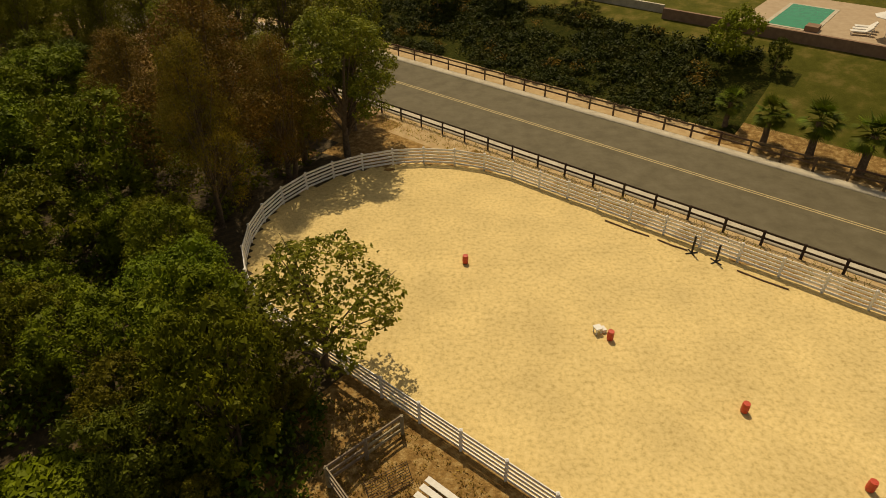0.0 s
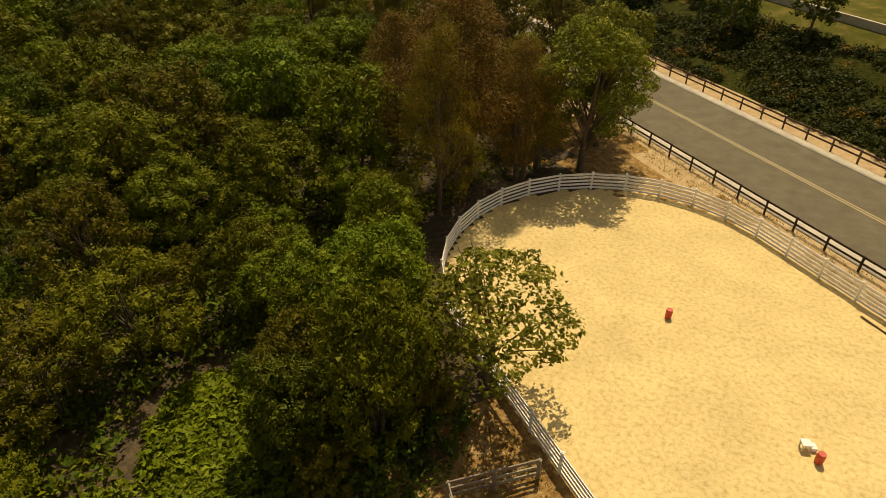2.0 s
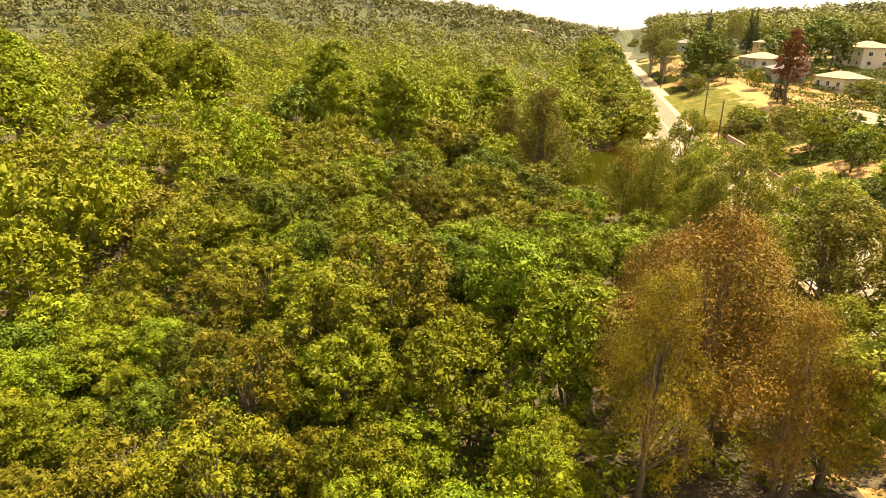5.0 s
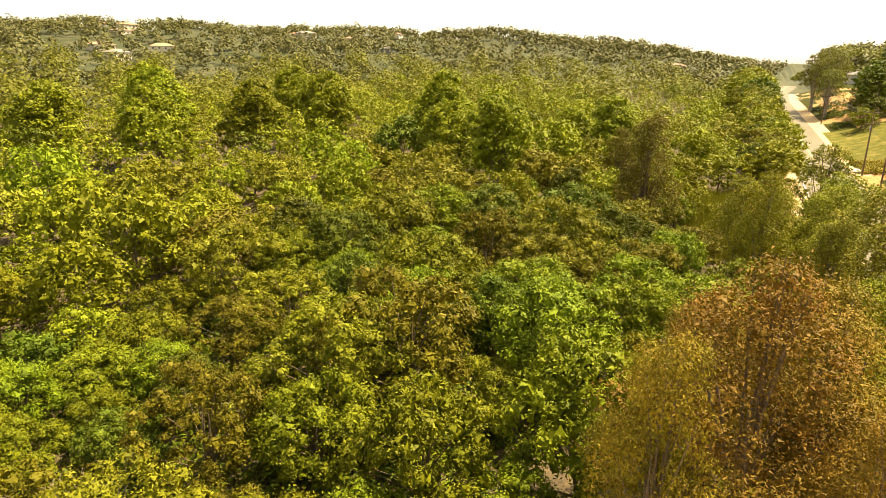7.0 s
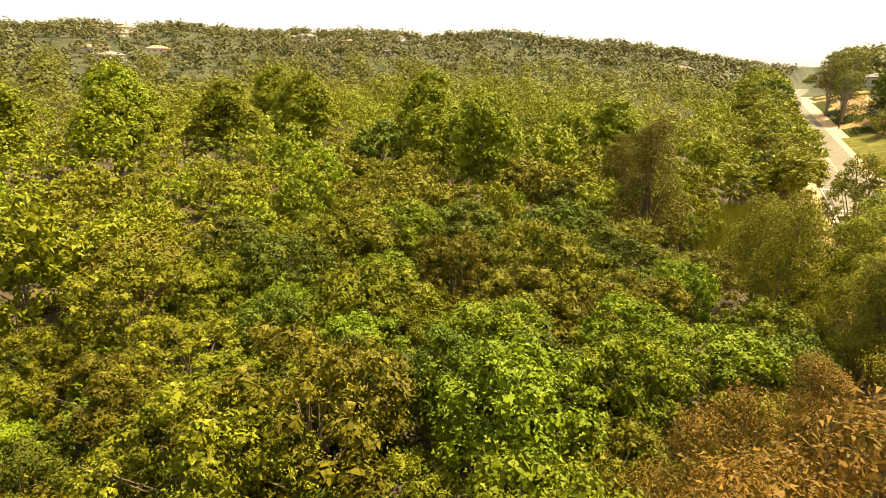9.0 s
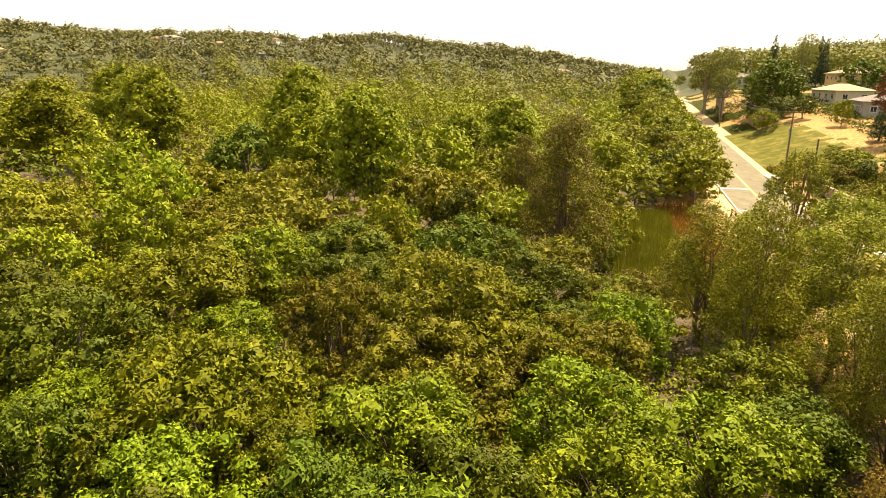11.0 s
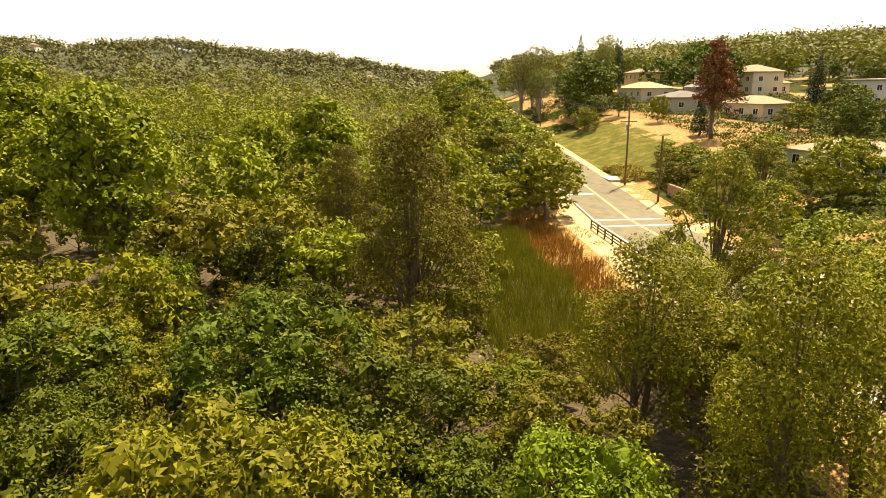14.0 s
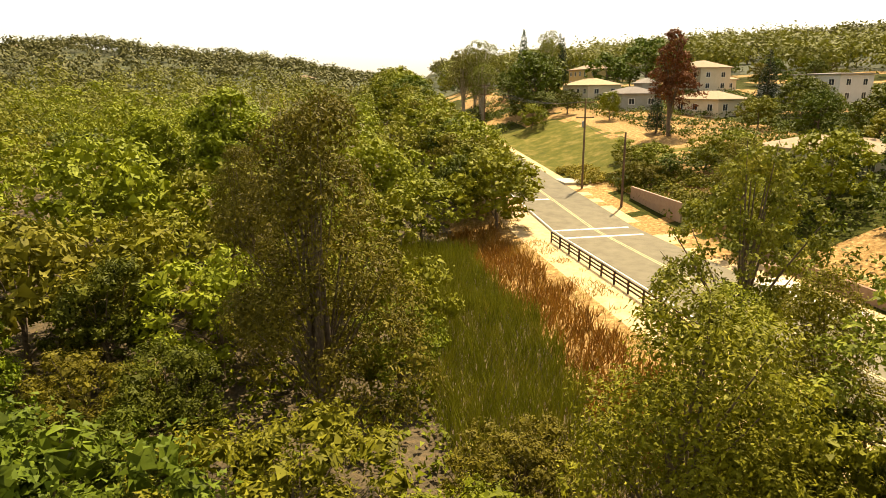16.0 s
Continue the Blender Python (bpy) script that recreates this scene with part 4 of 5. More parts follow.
# ---- undergrowth, reeds and dry grass ----
def blades(name, label, spots, height, width, material, seed, lean=0.25):
    rs = np.random.RandomState(seed)
    k = len(spots)
    z = ground_z(spots[:, 0], spots[:, 1])
    p = np.stack([spots[:, 0] * AX.x + spots[:, 1] * NX.x, spots[:, 0] * AX.y + spots[:, 1] * NX.y, z], -1)
    along = unit(np.stack([rs.normal(size=k) * lean, rs.normal(size=k) * lean, np.ones(k)], -1))
    h = height * rs.uniform(0.5, 1.25, k)
    normal = unit(np.cross(along, rs.normal(size=(k, 3))))
    v = leaf_tris(p + along * h[:, None] * 0.38, normal, along, h, width * rs.uniform(0.7, 1.4, k))
    return tagged(link(name, leaf_mesh(name, v, material)), label, "grass", kind="stuff")


def region(seed, count, a0, a1, n0, n1, test=None):
    rs = np.random.RandomState(seed)
    a, n = rs.uniform(a0, a1, count), rs.uniform(n0, n1, count)
    if test is not None:
        ok = test(a, n)
        a, n = a[ok], n[ok]
    return np.stack([a, n], -1)


blades("reeds", "tall green cattail reeds in the wet ditch", region(1, 15000, 94, 137, 17.5, 27.5, lambda a, n: n < 26 + 1.3 * ripple(a, n, 9, 4)), 1.9, 0.07, M["reed"], 2)
blades("dry_reeds", "rusty dry reeds along the ditch", region(3, 9000, 92, 141, 25, 32, lambda a, n: (n > 26 + 1.0 * ripple(a, n, 9, 4)) & (n < 30.5 + 0.8 * ripple(a, n, 5, 7))), 1.25, 0.09, M["dry_reed"], 4, 0.35)
blades("dry_grass", "straw-coloured dry grass on the verge", region(5, 9000, 90, 150, 23, 34, lambda a, n: ripple(a, n, 6, 12) > 0.05), 0.55, 0.06, M["straw"], 6, 0.6)
blades("dry_weeds", "dry weeds and stubble beside the pen", region(7, 9000, 0, 17, 2, 13.2, lambda a, n: ripple(a, n, 3, 13) > -0.3), 0.22, 0.06, M["straw"], 8, 0.8)
blades("verge_grass", "dry grass under the roadside fence", region(9, 6000, -25, 90, 36.4, 38.9), 0.3, 0.05, M["straw"], 10, 0.8)


def undergrowth(name, label, spots, material, seed, per=14, leaf=0.3, size=0.5):
    rs = np.random.RandomState(seed)
    z = ground_z(spots[:, 0], spots[:, 1])
    c = np.stack([spots[:, 0] * AX.x + spots[:, 1] * NX.x, spots[:, 0] * AX.y + spots[:, 1] * NX.y, z + size * 0.4], -1)
    return tagged(link(name, leaf_mesh(name, clump_leaves(rs, c, size * rs.uniform(0.5, 1.3, len(c)), per * len(c), leaf, 0.6, 0.0, 0.7, 0.4), material)), label, "undergrowth", kind="stuff")


undergrowth("undergrowth", "bright green low weeds at the thicket's edge", region(11, 800, 16.5, 27, -3, 4.5, lambda a, n: np.hypot((a - 21.5) / 4.8, (n - 0.6) / 3.2) < 1), M["bright"], 12, per=22, leaf=0.34, size=0.45)
undergrowth("undergrowth", "dark brambles at the edge of the trees", region(21, 420, 12.5, 20, -2, 11.5, lambda a, n: a > 13.2 + 0.55 * np.clip(n - 6, 0, 9) + 0.5 * ripple(a, n, 5, 18)), M["dark"], 22, per=30, leaf=0.24, size=0.6)
undergrowth("undergrowth", "dark low shrubs under the trees", region(13, 6500, 16, 110, -40, 30, lambda a, n: np.array([thicket(p, q) for p, q in zip(a, n)], bool)), M["willow"], 14, per=14, leaf=0.34, size=0.8)
# added filler: its dark leaf colour stands for the shade between crowns
undergrowth("undergrowth", "dark filler shrubs added to deepen the gaps between the thicket trees", region(27, 4200, 16, 78, -28, 16, lambda a, n: np.array([thicket(p, q) for p, q in zip(a, n)], bool)), M["dark"], 28, per=14, leaf=0.36, size=1.0)
undergrowth("garden_shrubs", "mixed garden shrubs on the hillside", region(19, 5200, 95, 260, 50, 120, lambda a, n: (n > road_n(a) + 9.5) & (ripple(a, n, 18, 19) > -0.35) & ~((a > 158) & (a < 213) & (n < 70))), M["dark"], 20, per=22, leaf=0.42, size=1.2)
undergrowth("bank_shrubs", "dark green ground cover shrubs on the bank", region(15, 2600, 14, 95, 53.5, 66, lambda a, n: (ripple(a, n, 7, 15) > -0.55) & (a > 15 + 1.5 * ripple(a, n, 6, 25))), M["ivy"], 16, per=34, leaf=0.28, size=0.62)
undergrowth("dry_shrubs", "dry brown shrubs on the bank", region(17, 160, 14, 80, 55, 66, lambda a, n: ripple(a, n, 9, 16) > 0.2), M["rust"], 18, per=50, leaf=0.24, size=0.8)


undergrowth("brush_pile", "brown brush and dry shrubs beside the road", region(23, 120, 159, 170, 48.5, 53), M["rust"], 24, per=50, leaf=0.3, size=0.8)
undergrowth("verge_shrubs", "olive shrubs along the far verge", region(25, 260, 140, 160, 52, 60), M["olive"], 26, per=50, leaf=0.3, size=0.9)


# ---- fan palms on the bank ----
def fan_palm():
    rs = np.random.RandomState(77)
    root = thing("fan_palm", "fan palm with a shaggy brown trunk on the bank", "palm", group="palms on the bank")
    v, f = tube([(0, 0, -0.3), (0.03, 0, 0.8), (0.0, 0.05, 1.8), (0.05, 0.02, 2.7)], [0.30, 0.26, 0.23, 0.24], 10)
    link("trunk", raw_mesh("palm_trunk", v, f, M["bark"]), root)
    for k in range(34):
        up = math.radians(rs.uniform(-45, 75))
        th = k * 2.4
        d = np.array([math.cos(th) * math.cos(up), math.sin(th) * math.cos(up), math.sin(up)])
        stem = np.array([0.05, 0.02, 2.75]) + d * rs.uniform(0.75, 1.05)
        side = np.cross(d, [0, 0, 1.0])
        side /= np.linalg.norm(side)
        out = []
        for j in range(13):
            w = math.radians(-78 + 13 * j)
            al = d * math.cos(w) + side * math.sin(w) + np.array([0, 0, -0.25])
            al /= np.linalg.norm(al)
            out.append((stem + al * 0.36, np.cross(al, side + 0.2 * d), al))
        c, nn, al = (np.array(q) for q in zip(*out))
        vv = leaf_tris(c, unit(nn), al, np.full(13, 0.85), np.full(13, 0.17))
        s, sf = tube([(0.05, 0.02, 2.7), tuple(stem)], [0.025, 0.015], 4, len(vv))
        faces = np.concatenate([np.arange(len(vv)).reshape(-1, 3)] + [np.array([(q[0], q[1], q[2]), (q[0], q[2], q[3])]) for q in sf])
        link("frond", raw_mesh("frond", np.concatenate([vv, np.array([tuple(p) for p in s])]), faces, M["palm"]), root)
    return root


palm = fan_palm()
for k, (a, n, s) in enumerate(((9.6, 53.6, 1.0), (6.0, 53.5, 1.15), (2.2, 53.2, 1.2), (13.2, 54.8, 0.85), (-1.5, 53.4, 1.15))):
    m = Matrix.Translation(W(a, n, float(ground_z(a, n)))) @ Matrix.Rotation(1.3 * k, 4, "Z") @ Matrix.Scale(s, 4)
    if k == 0:
        palm.matrix_basis = m
    else:
        copy_thing(palm, m)


# ---- garden trees on the house side ----
GARDEN = [("m_willow", 16.5, 63.5, 5.5, 0.9), ("m_dark", 12.5, 64.0, 3.0, 0.9), ("m_dark", 45, 66, 6, 1.0), ("m_dark", 52, 62, 6, 1.0), ("m_olive", 36, 68, 5, 1.0), ("m_dark", 60, 68, 7, 1.0), ("m_dark", 68, 61, 6, 1.0), ("m_dark", 76, 64, 7, 1.0),
          ("conifer", 262, 70, 19, 1.0), ("euc", 246, 53, 21, 1.1), ("euc", 255, 50, 19, 1.0), ("euc", 262, 55, 18, 1.2), ("euc", 238, 52, 15, 1.2), ("m_dark", 226, 62, 15, 1.1), ("m_dark", 232, 66, 14, 1.1), ("m_dark", 215, 60, 6.5, 1.2), ("m_dark", 221, 58, 6.5, 1.2),
          ("m_willow", 208, 56, 6, 1.2), ("m_dark", 213, 66, 6, 1.1), ("m_bright", 199, 70, 6.5, 0.9), ("m_rust", 175.2, 70.5, 18, 1.1), ("conifer", 179, 70, 8, 1.4), ("conifer", 207, 112, 12, 1.3), ("m_dark", 133, 68, 6, 1.1), ("m_willow", 150, 66, 5.0, 1.2), ("m_bright", 134, 63, 4.5, 1.2), ("m_dark", 180, 100, 9, 1.1), ("m_dark", 172, 96, 8, 1.1), ("m_olive", 187, 105, 8, 1.2), ("m_dark", 166, 92, 7.5, 1.1), ("m_willow", 176, 88, 6, 1.2), ("m_dark", 168, 108, 9, 1.1), ("m_dark", 130, 74, 7, 1.1), ("m_olive", 154, 54, 3.6, 1.3), ("m_olive", 151, 55, 3.4, 1.3),
          ("m_olive", 160, 56, 4.2, 1.3), ("m_willow", 157, 58, 4.5, 1.3), ("m_dark", 152, 58, 3.5, 1.3), ("m_willow", 150, 62, 5, 1.2), ("m_olive", 166, 58, 3.6, 1.2),
          ("syc", 133, 56, 9, 1.1), ("m_willow", 128, 62, 8, 1.1), ("m_willow", 118, 64, 6, 1.1), ("m_dark", 112, 60, 6.5, 1.1), ("m_bright", 106, 66, 7, 1.2), ("m_dark", 122, 74, 7, 1.2), ("m_bright", 100, 60, 5, 1.2), ("m_willow", 96, 72, 7, 1.1), ("m_dark", 108, 78, 7, 1.1),
          ("m_dark", 150, 88, 9, 1.1), ("m_willow", 142, 84, 8, 1.1), ("m_dark", 132, 88, 8, 1.2), ("m_olive", 126, 98, 8, 1.2), ("euc", 292, 88, 20, 0.9), ("euc", 280, 84, 17, 0.9), ("conifer", 300, 95, 18, 0.9), ("conifer", 310, 100, 17, 0.9), ("m_dark", 252, 92, 12, 1.2), ("m_dark", 262, 110, 16, 1.2), ("m_dark", 238, 104, 14, 1.0)]
for key, a, n, h, wide in GARDEN:
    plant(key, a, n, h, wide)
g = random.Random(9)
for k in range(150):
    a, n = g.uniform(95, 420), g.uniform(60, 210)
    if min((a - b) ** 2 + (n - m) ** 2 for b, m in ((274, 96), (244, 116), (248, 86), (142, 74), (218, 84), (198, 92), (204, 124), (172, 142), (96, 79))) < 13**2:
        continue
    if 160 < a < 215 and n < 78:
        continue
    plant(g.choice(("m_dark", "m_willow", "m_olive", "m_dark", "m_bright")), a, n, g.uniform(3.5, 7.5), g.uniform(1.0, 1.4))


# ---- houses ----
def house(name, label, a, n, yaw, wings, wall, roof, z=None):
    """wings: (x0, x1, y0, y1, base, eave, rise). Each has walls, a hipped roof, and windows on its long sides."""
    z = float(ground_z(a, n)) if z is None else z
    root = thing(name, label, "house", Matrix.Translation(W(a, n, z)) @ Matrix.Rotation(radians(YAW_A + yaw), 4, "Z"))
    for x0, x1, y0, y1, z0, z1, rise in wings:
        bm = bmesh.new()
        box(bm, x0, x1, y0, y1, z0 - (1.5 if z0 == 0 else 0), z1)
        part("wall", bm, M[wall], root)
        o = 0.55
        X0, X1, Y0, Y1 = x0 - o, x1 + o, y0 - o, y1 + o
        bm = bmesh.new()
        inset = min(X1 - X0, Y1 - Y0) / 2 * 0.98
        lo = [bm.verts.new(p) for p in ((X0, Y0, z1 + 0.003), (X1, Y0, z1 + 0.003), (X1, Y1, z1 + 0.003), (X0, Y1, z1 + 0.003))]
        eb = [bm.verts.new((v.co.x, v.co.y, z1 + 0.2)) for v in lo]
        if X1 - X0 >= Y1 - Y0:
            r0, r1 = bm.verts.new((X0 + inset, (Y0 + Y1) / 2, z1 + 0.2 + rise)), bm.verts.new((X1 - inset, (Y0 + Y1) / 2, z1 + 0.2 + rise))
            fs = ((eb[0], eb[1], r1, r0), (eb[1], eb[2], r1), (eb[2], eb[3], r0, r1), (eb[3], eb[0], r0))
        else:
            r0, r1 = bm.verts.new(((X0 + X1) / 2, Y0 + inset, z1 + 0.2 + rise)), bm.verts.new(((X0 + X1) / 2, Y1 - inset, z1 + 0.2 + rise))
            fs = ((eb[0], eb[1], r0), (eb[1], eb[2], r1, r0), (eb[2], eb[3], r1), (eb[3], eb[0], r0, r1))
        for f in fs:
            bm.faces.new(f)
        bm.faces.new(lo[::-1])
        for k in range(4):
            bm.faces.new((lo[k], lo[(k + 1) % 4], eb[(k + 1) % 4], eb[k]))
        part("roof", bm, M[roof], root)
        for level in range(max(1, int((z1 - z0) // 2.8))):
            zc = z0 + 1.5 + 2.9 * level
            for axis in (0, 1):
                span = (x1 - x0) if axis == 0 else (y1 - y0)
                k = max(1, int(span // 3.4))
                for i in range(k):
                    u = (i + 0.5) / k
                    for s in (0, 1):
                        w, hgt = 1.25, 1.25
                        win = new("window")
                        win.parent = root
                        cx = x0 + (x1 - x0) * u if axis == 0 else (x0 if s == 0 else x1)
                        cy = (y0 if s == 0 else y1) if axis == 0 else y0 + (y1 - y0) * u
                        win.matrix_basis = Matrix.Translation((cx, cy, zc)) @ Matrix.Rotation(radians((0 if s == 0 else 180) if axis == 0 else (-90 if s == 0 else 90)), 4, "Z")
                        if WINDOW.get("frame") is None:
                            bm = bmesh.new()
                            for q in ((-w / 2 - 0.1, w / 2 + 0.1, hgt / 2, hgt / 2 + 0.1), (-w / 2 - 0.1, w / 2 + 0.1, -hgt / 2 - 0.1, -hgt / 2), (-w / 2 - 0.1, -w / 2, -hgt / 2, hgt / 2), (w / 2, w / 2 + 0.1, -hgt / 2, hgt / 2), (-0.03, 0.03, -hgt / 2, hgt / 2)):
                                box(bm, q[0], q[1], -0.07, 0.02, q[2], q[3])
                            WINDOW["frame"] = bpy.data.meshes.new("window_frame")
                            bm.to_mesh(WINDOW["frame"])
                            bm.free()
                            WINDOW["frame"].materials.append(M["trim"])
                            WINDOW["pane"] = box_mesh("pane", w, 0.04, hgt, M["glass"], 0, -hgt / 2)
                        link("window_frame", WINDOW["frame"], win)
                        link("pane", WINDOW["pane"], win).location = (0, -0.02, 0)
    return root


WINDOW = {}
# yellow house seen over the sycamores
yh = house("house", "two-storey yellow stucco house with a brown tiled roof", 96, 79, -12, [(-9, 7, -5, 5, 0, 5.8, 2.0), (-3, 5, -9, -5, 0, 5.4, 1.4), (7, 12, -4, 4, 0, 3.0, 1.2)], "stucco", "tile_roof")
bm = bmesh.new()
box(bm, -6.5, -5.1, 5.0, 5.9, 0, 8.6, 0.03)
part("chimney", bm, M["stucco"], yh)
bm = bmesh.new()
box(bm, 5.2, 10.5, -8.4, -4.6, 2.75, 2.9)
pa = part("patio_cover", bm, M["trim"], yh, "white slatted patio cover")
for x in (5.4, 10.3):
    bm = bmesh.new()
    box(bm, x - 0.1, x + 0.1, -8.3, -8.1, -1, 2.75)
    part("column", bm, M["trim"], yh)
for k, (w, l, a, n, yaw, wings, wall, roof) in enumerate((
        ("house", "cream two-storey house with a tan tiled roof on the hill", 244, 116, 8, [(-8, 5, -5, 5, 0, 6.2, 2.0), (5, 11, -6, 3, 0, 5.2, 1.5), (-6, 6, -9, -5, 0, 3.0, 1.0)], "cream", "tan_roof"),
        ("house", "yellow two-storey house with a tiled roof among trees", 274, 97, 0, [(-8, 8, -5, 5, 0, 5.6, 1.7)], "stucco", "tan_roof"),
        ("house", "low cream house with a pale roof among trees", 248, 86, 5, [(-8, 8, -5, 5, 0, 3.0, 1.8)], "cream", "tan_roof"),
        ("house", "grey-green low house with a shingle roof", 218, 84, -8, [(-7, 7, -4.5, 4.5, 0, 3.1, 1.5), (2, 8, -7, -3, 0, 5.4, 1.2)], "grey_wall", "grey_roof"),
        ("house", "tan house with a broad pale roof behind the shrubs", 142, 74, 10, [(-7, 7, -4.5, 4.5, 0, 2.7, 1.5), (-3, 3, -7.5, -4, 0, 2.6, 1.1)], "cream", "tan_roof"),
        ("house", "low tan house below the hill", 198, 92, 15, [(-6, 6, -4, 4, 0, 3.0, 1.6)], "cream", "tan_roof"),
        ("house", "white modern flat-roofed house on the hill", 204, 124, 10, [(-8, 4, -5, 5, 0, 6.0, 0.25), (4, 14, -5, 5, 0, 3.6, 0.2)], "white_wall", "grey_roof"),
        ("house", "grey modern house with a flat roof and balcony", 172, 142, 5, [(-9, 9, -5, 5, 0, 4.0, 0.3), (-5, 5, -4, 4, 4.0, 7.0, 0.4)], "grey_wall", "grey_roof"),
        ("house", "pale house far along the road", 330, 76, 0, [(-7, 7, -4.5, 4.5, 0, 3.2, 1.5)], "white_wall", "grey_roof"))):
    house(w, l, a, n, yaw, wings, wall, roof)
hs = random.Random(17)
for k in range(34):
    th, d = math.radians(hs.uniform(-10, 108)), hs.uniform(420, 820)
    a, n = AN(-45 - math.sin(th) * d, 45 + math.cos(th) * d)
    if abs(n - float(road_n(a))) < 20:
        continue
    house("house", "small pale house on the distant hill", a, n, hs.uniform(0, 180), [(-8, 8, -5, 5, 0, hs.choice((3.2, 5.8)), 2.0)], hs.choice(("cream", "white_wall", "cream")), hs.choice(("tan_roof", "tile_roof", "grey_roof")))


# ---- pool yard above the bank ----
def yard_box(name, label, category, a0, a1, n0, n1, z0, z1, material, kind="", bevel=0.0):
    bm = bmesh.new()
    box(bm, a0, a1, n0, n1, z0, z1, bevel)
    me = bpy.data.meshes.new(name)
    for v in bm.verts:
        p = W(v.co.x, v.co.y, v.co.z)
        v.co = p
    bm.normal_update()
    bmesh.ops.recalc_face_normals(bm, faces=bm.faces)
    bm.to_mesh(me)
    bm.free()
    me.materials.append(M[material])
    return tagged(new(name, me), label, category, kind=kind)


DECK = 5.0
yard_box("retaining_wall", "brown block retaining wall below the pool yard", "wall", -30, 26, 69.0, 69.4, 2.5, DECK + 0.25, "wall_brown", "structure")
yard_box("garden_wall", "low pale wall along the top of the bank", "wall", 26.5, 80, 70.4, 70.75, 3.0, DECK + 0.2, "concrete", "structure")
yard_box("patio", "tan paved patio round the pool", "patio", -30, 18.5, 69.4, 92, 3.0, DECK, "patio", "structure")
yard_box("pool_coping", "pale coping round the swimming pool", "pool", 11.1, 16.1, 70.6, 80.6, DECK - 0.3, DECK + 0.05, "concrete", "structure")
yard_box("pool_water", "bright green swimming pool water", "water", 11.5, 15.7, 71.0, 80.2, DECK - 0.2, DECK + 0.06, "pool_water", "structure")
yard_box("spa_block", "dark raised block at the pool's edge", "pool feature", 11.0, 12.2, 70.5, 71.9, DECK, DECK + 0.5, "wall_brown")
house("house", "brown stucco house beside the swimming pool", -1, 86, 0, [(-8, 7, -6, 8, 0, 6, 2.0)], "wall_brown", "tile_roof", z=DECK)


def lounger(a, n):
    root = thing("sun_lounger", "cream sun lounger beside the pool", "sun lounger", Matrix.Translation(W(a, n, DECK)) @ Matrix.Rotation(radians(YAW_A + 20), 4, "Z"), group="sun loungers")
    for x in (-0.8, 0.8):
        for y in (-0.25, 0.25):
            bm = bmesh.new()
            box(bm, x - 0.03, x + 0.03, y - 0.03, y + 0.03, 0, 0.3)
            part("leg", bm, M["trim"], root)
    bm = bmesh.new()
    box(bm, -0.4, 0.95, -0.32, 0.32, 0.3, 0.42, 0.03)
    part("mattress", bm, M["bench"], root)
    bm = bmesh.new()
    box(bm, -0.75, 0.0, -0.32, 0.32, 0.0, 0.12, 0.03)
    ob = part("backrest", bm, M["bench"], root)
    ob.location, ob.rotation_euler = (-0.4, 0, 0.3), (0, radians(40), 0)


for k in range(3):
    lounger(7.6, 72.4 + 1.0 * k)
umb = thing("parasol", "cream parasol over the sun loungers", "parasol", Matrix.Translation(W(5.6, 72.6, DECK)))
bm = bmesh.new()
revolve(bm, [(0.03, 0.0), (0.03, 2.3)], 8)
part("pole", bm, M["steel"], umb)
bm = bmesh.new()
revolve(bm, [(1.5, 2.0), (1.5, 2.04), (0.75, 2.35), (0.05, 2.6)], 8)
part("canopy", bm, M["bench"], umb)


# ---- along the road's far side: poles, wires, walls, sign, car, planter ----
def power_pole(a, n, h, arm=True, z=None):
    z = float(ground_z(a, n)) if z is None else z
    root = thing("utility_pole", "brown wooden utility pole with a crossarm" if arm else "brown wooden utility pole", "utility pole", Matrix.Translation(W(a, n, z)) @ Matrix.Rotation(radians(YAW_A), 4, "Z"), group="utility poles")
    v, f = tube([(0, 0, -0.5), (0, 0, h * 0.5), (0, 0, h)], [0.17, 0.15, 0.12], 10)
    link("shaft", raw_mesh("shaft", v, f, M["brown_wood"]), root)
    if arm:
        for zz in (h - 0.5, h - 2.6):
            bm = bmesh.new()
            box(bm, -0.06, 0.06, -1.3, 1.3, zz - 0.07, zz + 0.07)
            part("crossarm", bm, M["brown_wood"], root)
            for y in (-1.2, -0.6, 0.6, 1.2):
                bm = bmesh.new()
                revolve(bm, [(0.05, zz + 0.07), (0.06, zz + 0.15), (0.03, zz + 0.22)], 8)
                part("insulator", bm, M["steel"], root).location = (0, y, 0)
        bm = bmesh.new()
        revolve(bm, [(0.2, h - 4.0), (0.24, h - 3.9), (0.24, h - 3.2), (0.2, h - 3.1)], 12)
        part("transformer", bm, M["steel"], root).location = (0.4, 0, 0)
    return W(a, n, z + h)


tops = [power_pole(158.2, 48.0, 12.6), power_pole(146.8, 48.8, 9.4, False), power_pole(226, 49.5, 10.5)]


def wire(p, q, sag, y):
    off = NX * y
    pts = [p.lerp(q, u / 10) + off - Vector((0, 0, 0.45 + sag * 4 * (u / 10) * (1 - u / 10))) for u in range(11)]
    v, f = tube(pts, [0.025] * 11, 4)
    tagged(link("power_line", raw_mesh("power_line", v, f, M["black_metal"])), "thin black overhead power line between poles", "power line", group="power lines")


for y in (-1.2, -0.6, 0.6, 1.2):
    wire(tops[0], tops[2], 1.6, y)
wire(tops[1], tops[0] - Vector((0, 0, 3)), 0.6, 0.0)

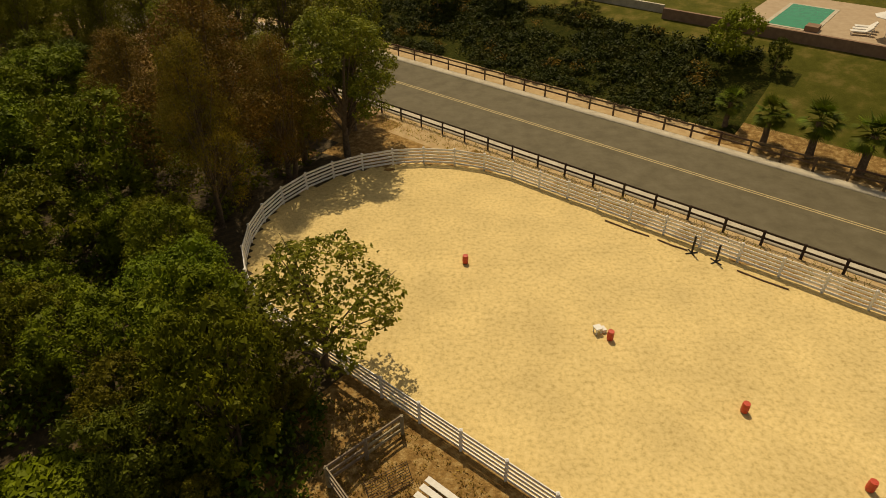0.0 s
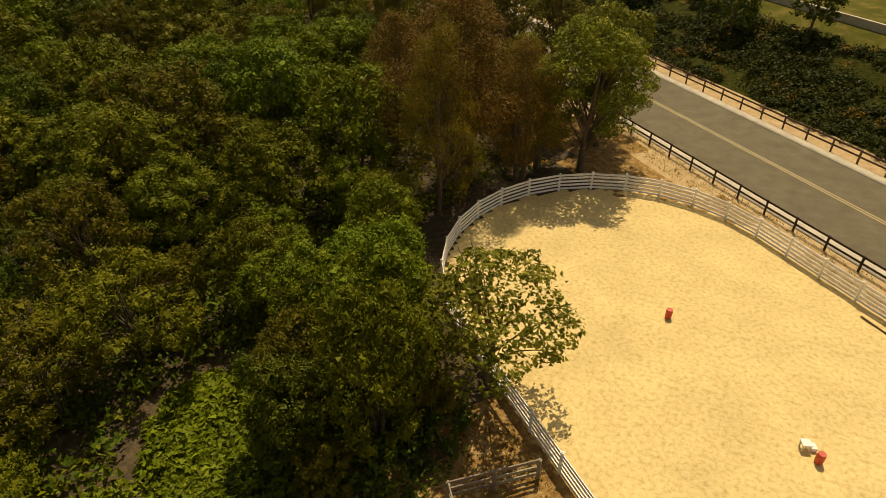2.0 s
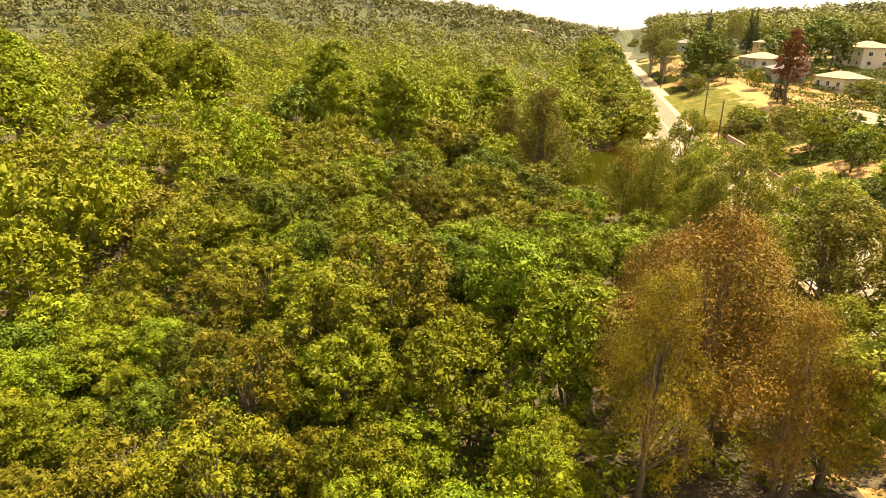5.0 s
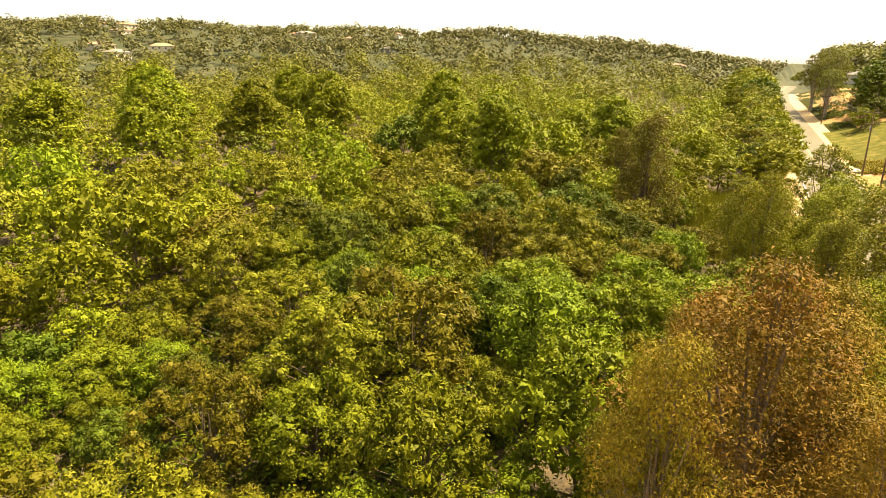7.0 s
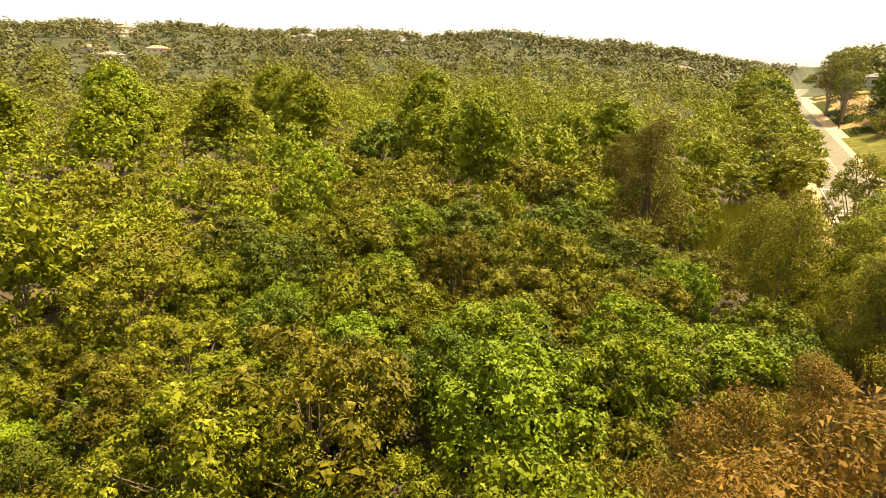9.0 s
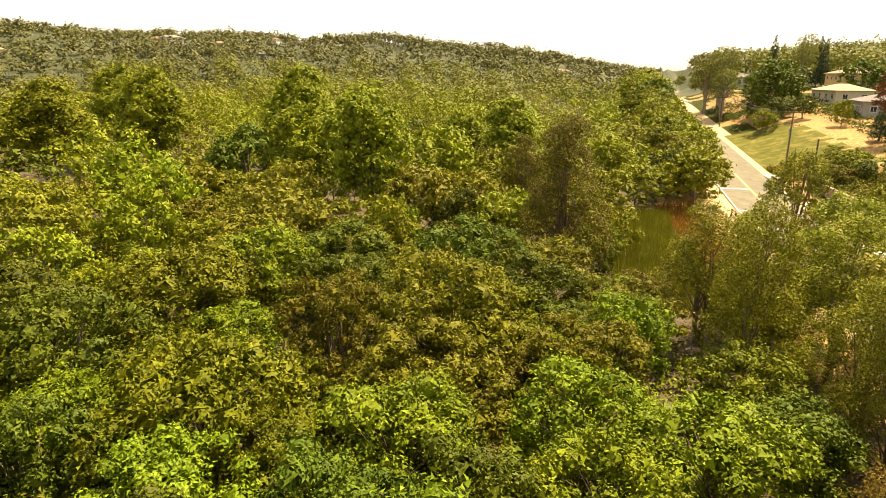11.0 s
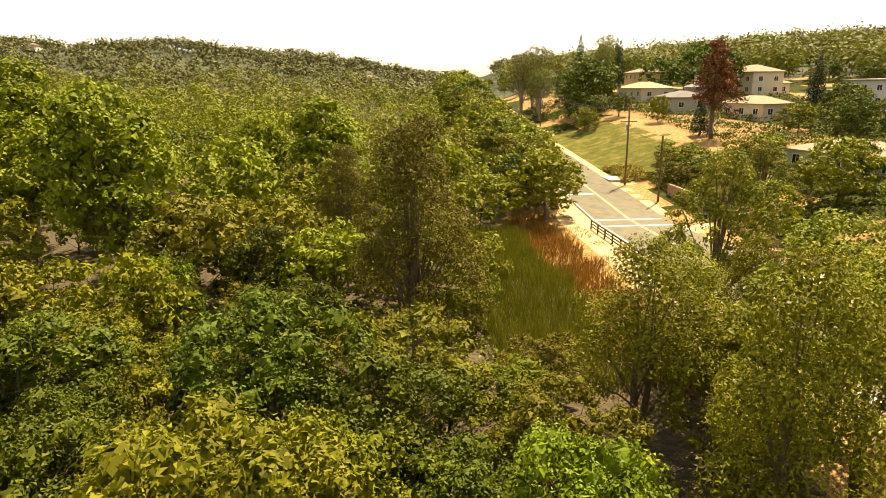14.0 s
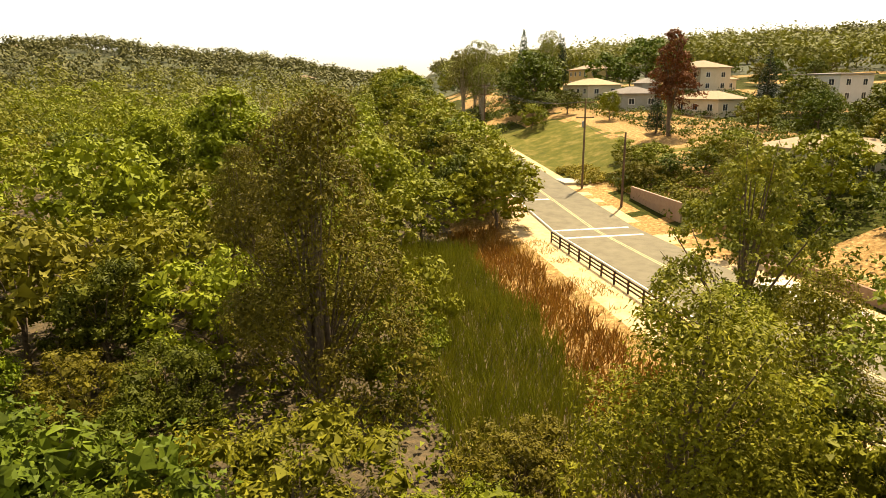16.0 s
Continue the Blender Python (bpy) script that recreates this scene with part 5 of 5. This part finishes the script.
sign = thing("road_sign", "grey-backed diamond road sign on a post", "road sign", Matrix.Translation(W(144.0, 34.9, float(road_z(144)))) @ Matrix.Rotation(radians(YAW_A), 4, "Z"))
v, f = tube([(0, 0, -0.3), (0, 0, 3.3)], [0.04, 0.04], 8)
link("post", raw_mesh("sign_post", v, f, M["steel"]), sign)
bm = bmesh.new()
bmesh.ops.create_cube(bm, size=1.0, matrix=Matrix.Translation((0.06, 0, 2.85)) @ Matrix.Rotation(radians(45), 4, "X") @ Matrix.Diagonal((0.02, 0.75, 0.75, 1)))
part("plate", bm, M["steel"], sign)

walls = ((137.0, 149.5, 51.3, 0.9, 2.7, "wall_pink", "pinkish block retaining wall above the verge"), (106, 122, 50.5, 0.0, 1.3, "wall_brown", "brown low retaining wall beside the driveway"))
for a0, a1, n, z0, z1, key, words in walls:
    yard_box("retaining_wall", words, "wall", a0, a1, n, n + 0.3, z0 - 0.5, z1, key, "structure")
yard_box("driveway", "pale sunlit concrete driveway off the road", "driveway", 108, 117, 46.2, 50.4, -0.3, 0.05, "concrete", "structure")
yard_box("driveway", "pale concrete driveway across the verge", "driveway", 160.5, 165, 46.2, 53.0, 1.1, 1.75, "concrete", "structure")

planter = thing("planter_box", "round brown planter at the driveway", "planter", Matrix.Translation(W(118.5, 49.4, 0)))
bm = bmesh.new()
revolve(bm, [(0.6, 0), (0.75, 0.7), (0.8, 0.75), (0.7, 0.8)], 16)
part("pot", bm, M["wall_brown"], planter)

toilet = thing("portable_toilet", "turquoise portable toilet with a white roof", "portable toilet", Matrix.Translation(W(132, 76, float(ground_z(132, 76)))))
bm = bmesh.new()
box(bm, -0.55, 0.55, -0.55, 0.55, 0, 2.1, 0.04)
part("cabin", bm, M["blue"], toilet)
bm = bmesh.new()
box(bm, -0.6, 0.6, -0.6, 0.6, 2.1, 2.3, 0.08)
part("roof", bm, M["white_plastic"], toilet)
bm = bmesh.new()
box(bm, -0.4, 0.4, -0.58, -0.55, 0.1, 1.95)
part("door", bm, M["blue"], toilet)


def parked_car(a, n, z, yaw):
    root = thing("car", "black sport utility car on the road", "car", Matrix.Translation(W(a, n, z)) @ Matrix.Rotation(radians(YAW_A + yaw), 4, "Z"))
    bm = bmesh.new()
    prof = [(-2.3, 0.45), (-2.35, 0.95), (-1.9, 1.08), (2.1, 1.05), (2.3, 0.85), (2.35, 0.45)]
    lo = [bm.verts.new((x, -0.92, z)) for x, z in prof]
    hi = [bm.verts.new((x, 0.92, z)) for x, z in prof]
    bm.faces.new(lo)
    bm.faces.new(hi[::-1])
    for k in range(len(prof)):
        bm.faces.new((lo[k], hi[k], hi[(k + 1) % len(prof)], lo[(k + 1) % len(prof)]))
    bmesh.ops.recalc_face_normals(bm, faces=bm.faces)
    bmesh.ops.bevel(bm, geom=bm.edges[:], offset=0.07, segments=2, affect="EDGES")
    part("body", bm, M["car"], root)
    for nm, dx, dz, key, x0 in (("windows", 0.0, 0.0, "glass", 0), ("roof", 0.0, 0.56, "car", 0)):
        bm = bmesh.new()
        if nm == "windows":
            pts = [(-2.0, 0.86, 1.05), (1.1, 0.86, 1.05), (0.4, 0.70, 1.58), (-1.75, 0.70, 1.58)]
        else:
            pts = [(-1.8, 0.71, 1.575), (0.45, 0.71, 1.575), (0.3, 0.6, 1.66), (-1.65, 0.6, 1.66)]
        lo = [bm.verts.new((x, -y, zz)) for x, y, zz in pts]
        hi = [bm.verts.new((x, y, zz)) for x, y, zz in pts]
        bm.faces.new(lo)
        bm.faces.new(hi[::-1])
        for k in range(4):
            bm.faces.new((lo[k], hi[k], hi[(k + 1) % 4], lo[(k + 1) % 4]))
        bmesh.ops.recalc_face_normals(bm, faces=bm.faces)
        part(nm, bm, M[key], root)
    for x in (-1.45, 1.45):
        for y in (-0.85, 0.85):
            wheel = new("wheel")
            wheel.parent = root
            wheel.matrix_basis = Matrix.Translation((x, y, 0.36)) @ Matrix.Rotation(radians(90), 4, "X")
            bm = bmesh.new()
            revolve(bm, [(0.25, -0.11), (0.35, -0.10), (0.36, 0.0), (0.35, 0.10), (0.25, 0.11)], 18)
            part("tyre", bm, M["tyre"], wheel)
            bm = bmesh.new()
            revolve(bm, [(0.24, -0.118), (0.2, -0.122)], 14)
            part("rim", bm, M["steel"], wheel)
            bm = bmesh.new()
            revolve(bm, [(0.2, 0.118), (0.24, 0.12)], 14)
            part("rim", bm, M["steel"], wheel)
    for x, key, nm in ((2.3, "white_plastic", "headlight"), (-2.33, "red", "tail_light")):
        for y in (-0.68, 0.68):
            bm = bmesh.new()
            box(bm, x - 0.06, x + 0.06, y - 0.16, y + 0.16, 0.74, 0.88, 0.02)
            part(nm, bm, M[key], root)


parked_car(322, 43.5, float(road_z(322)), 180)
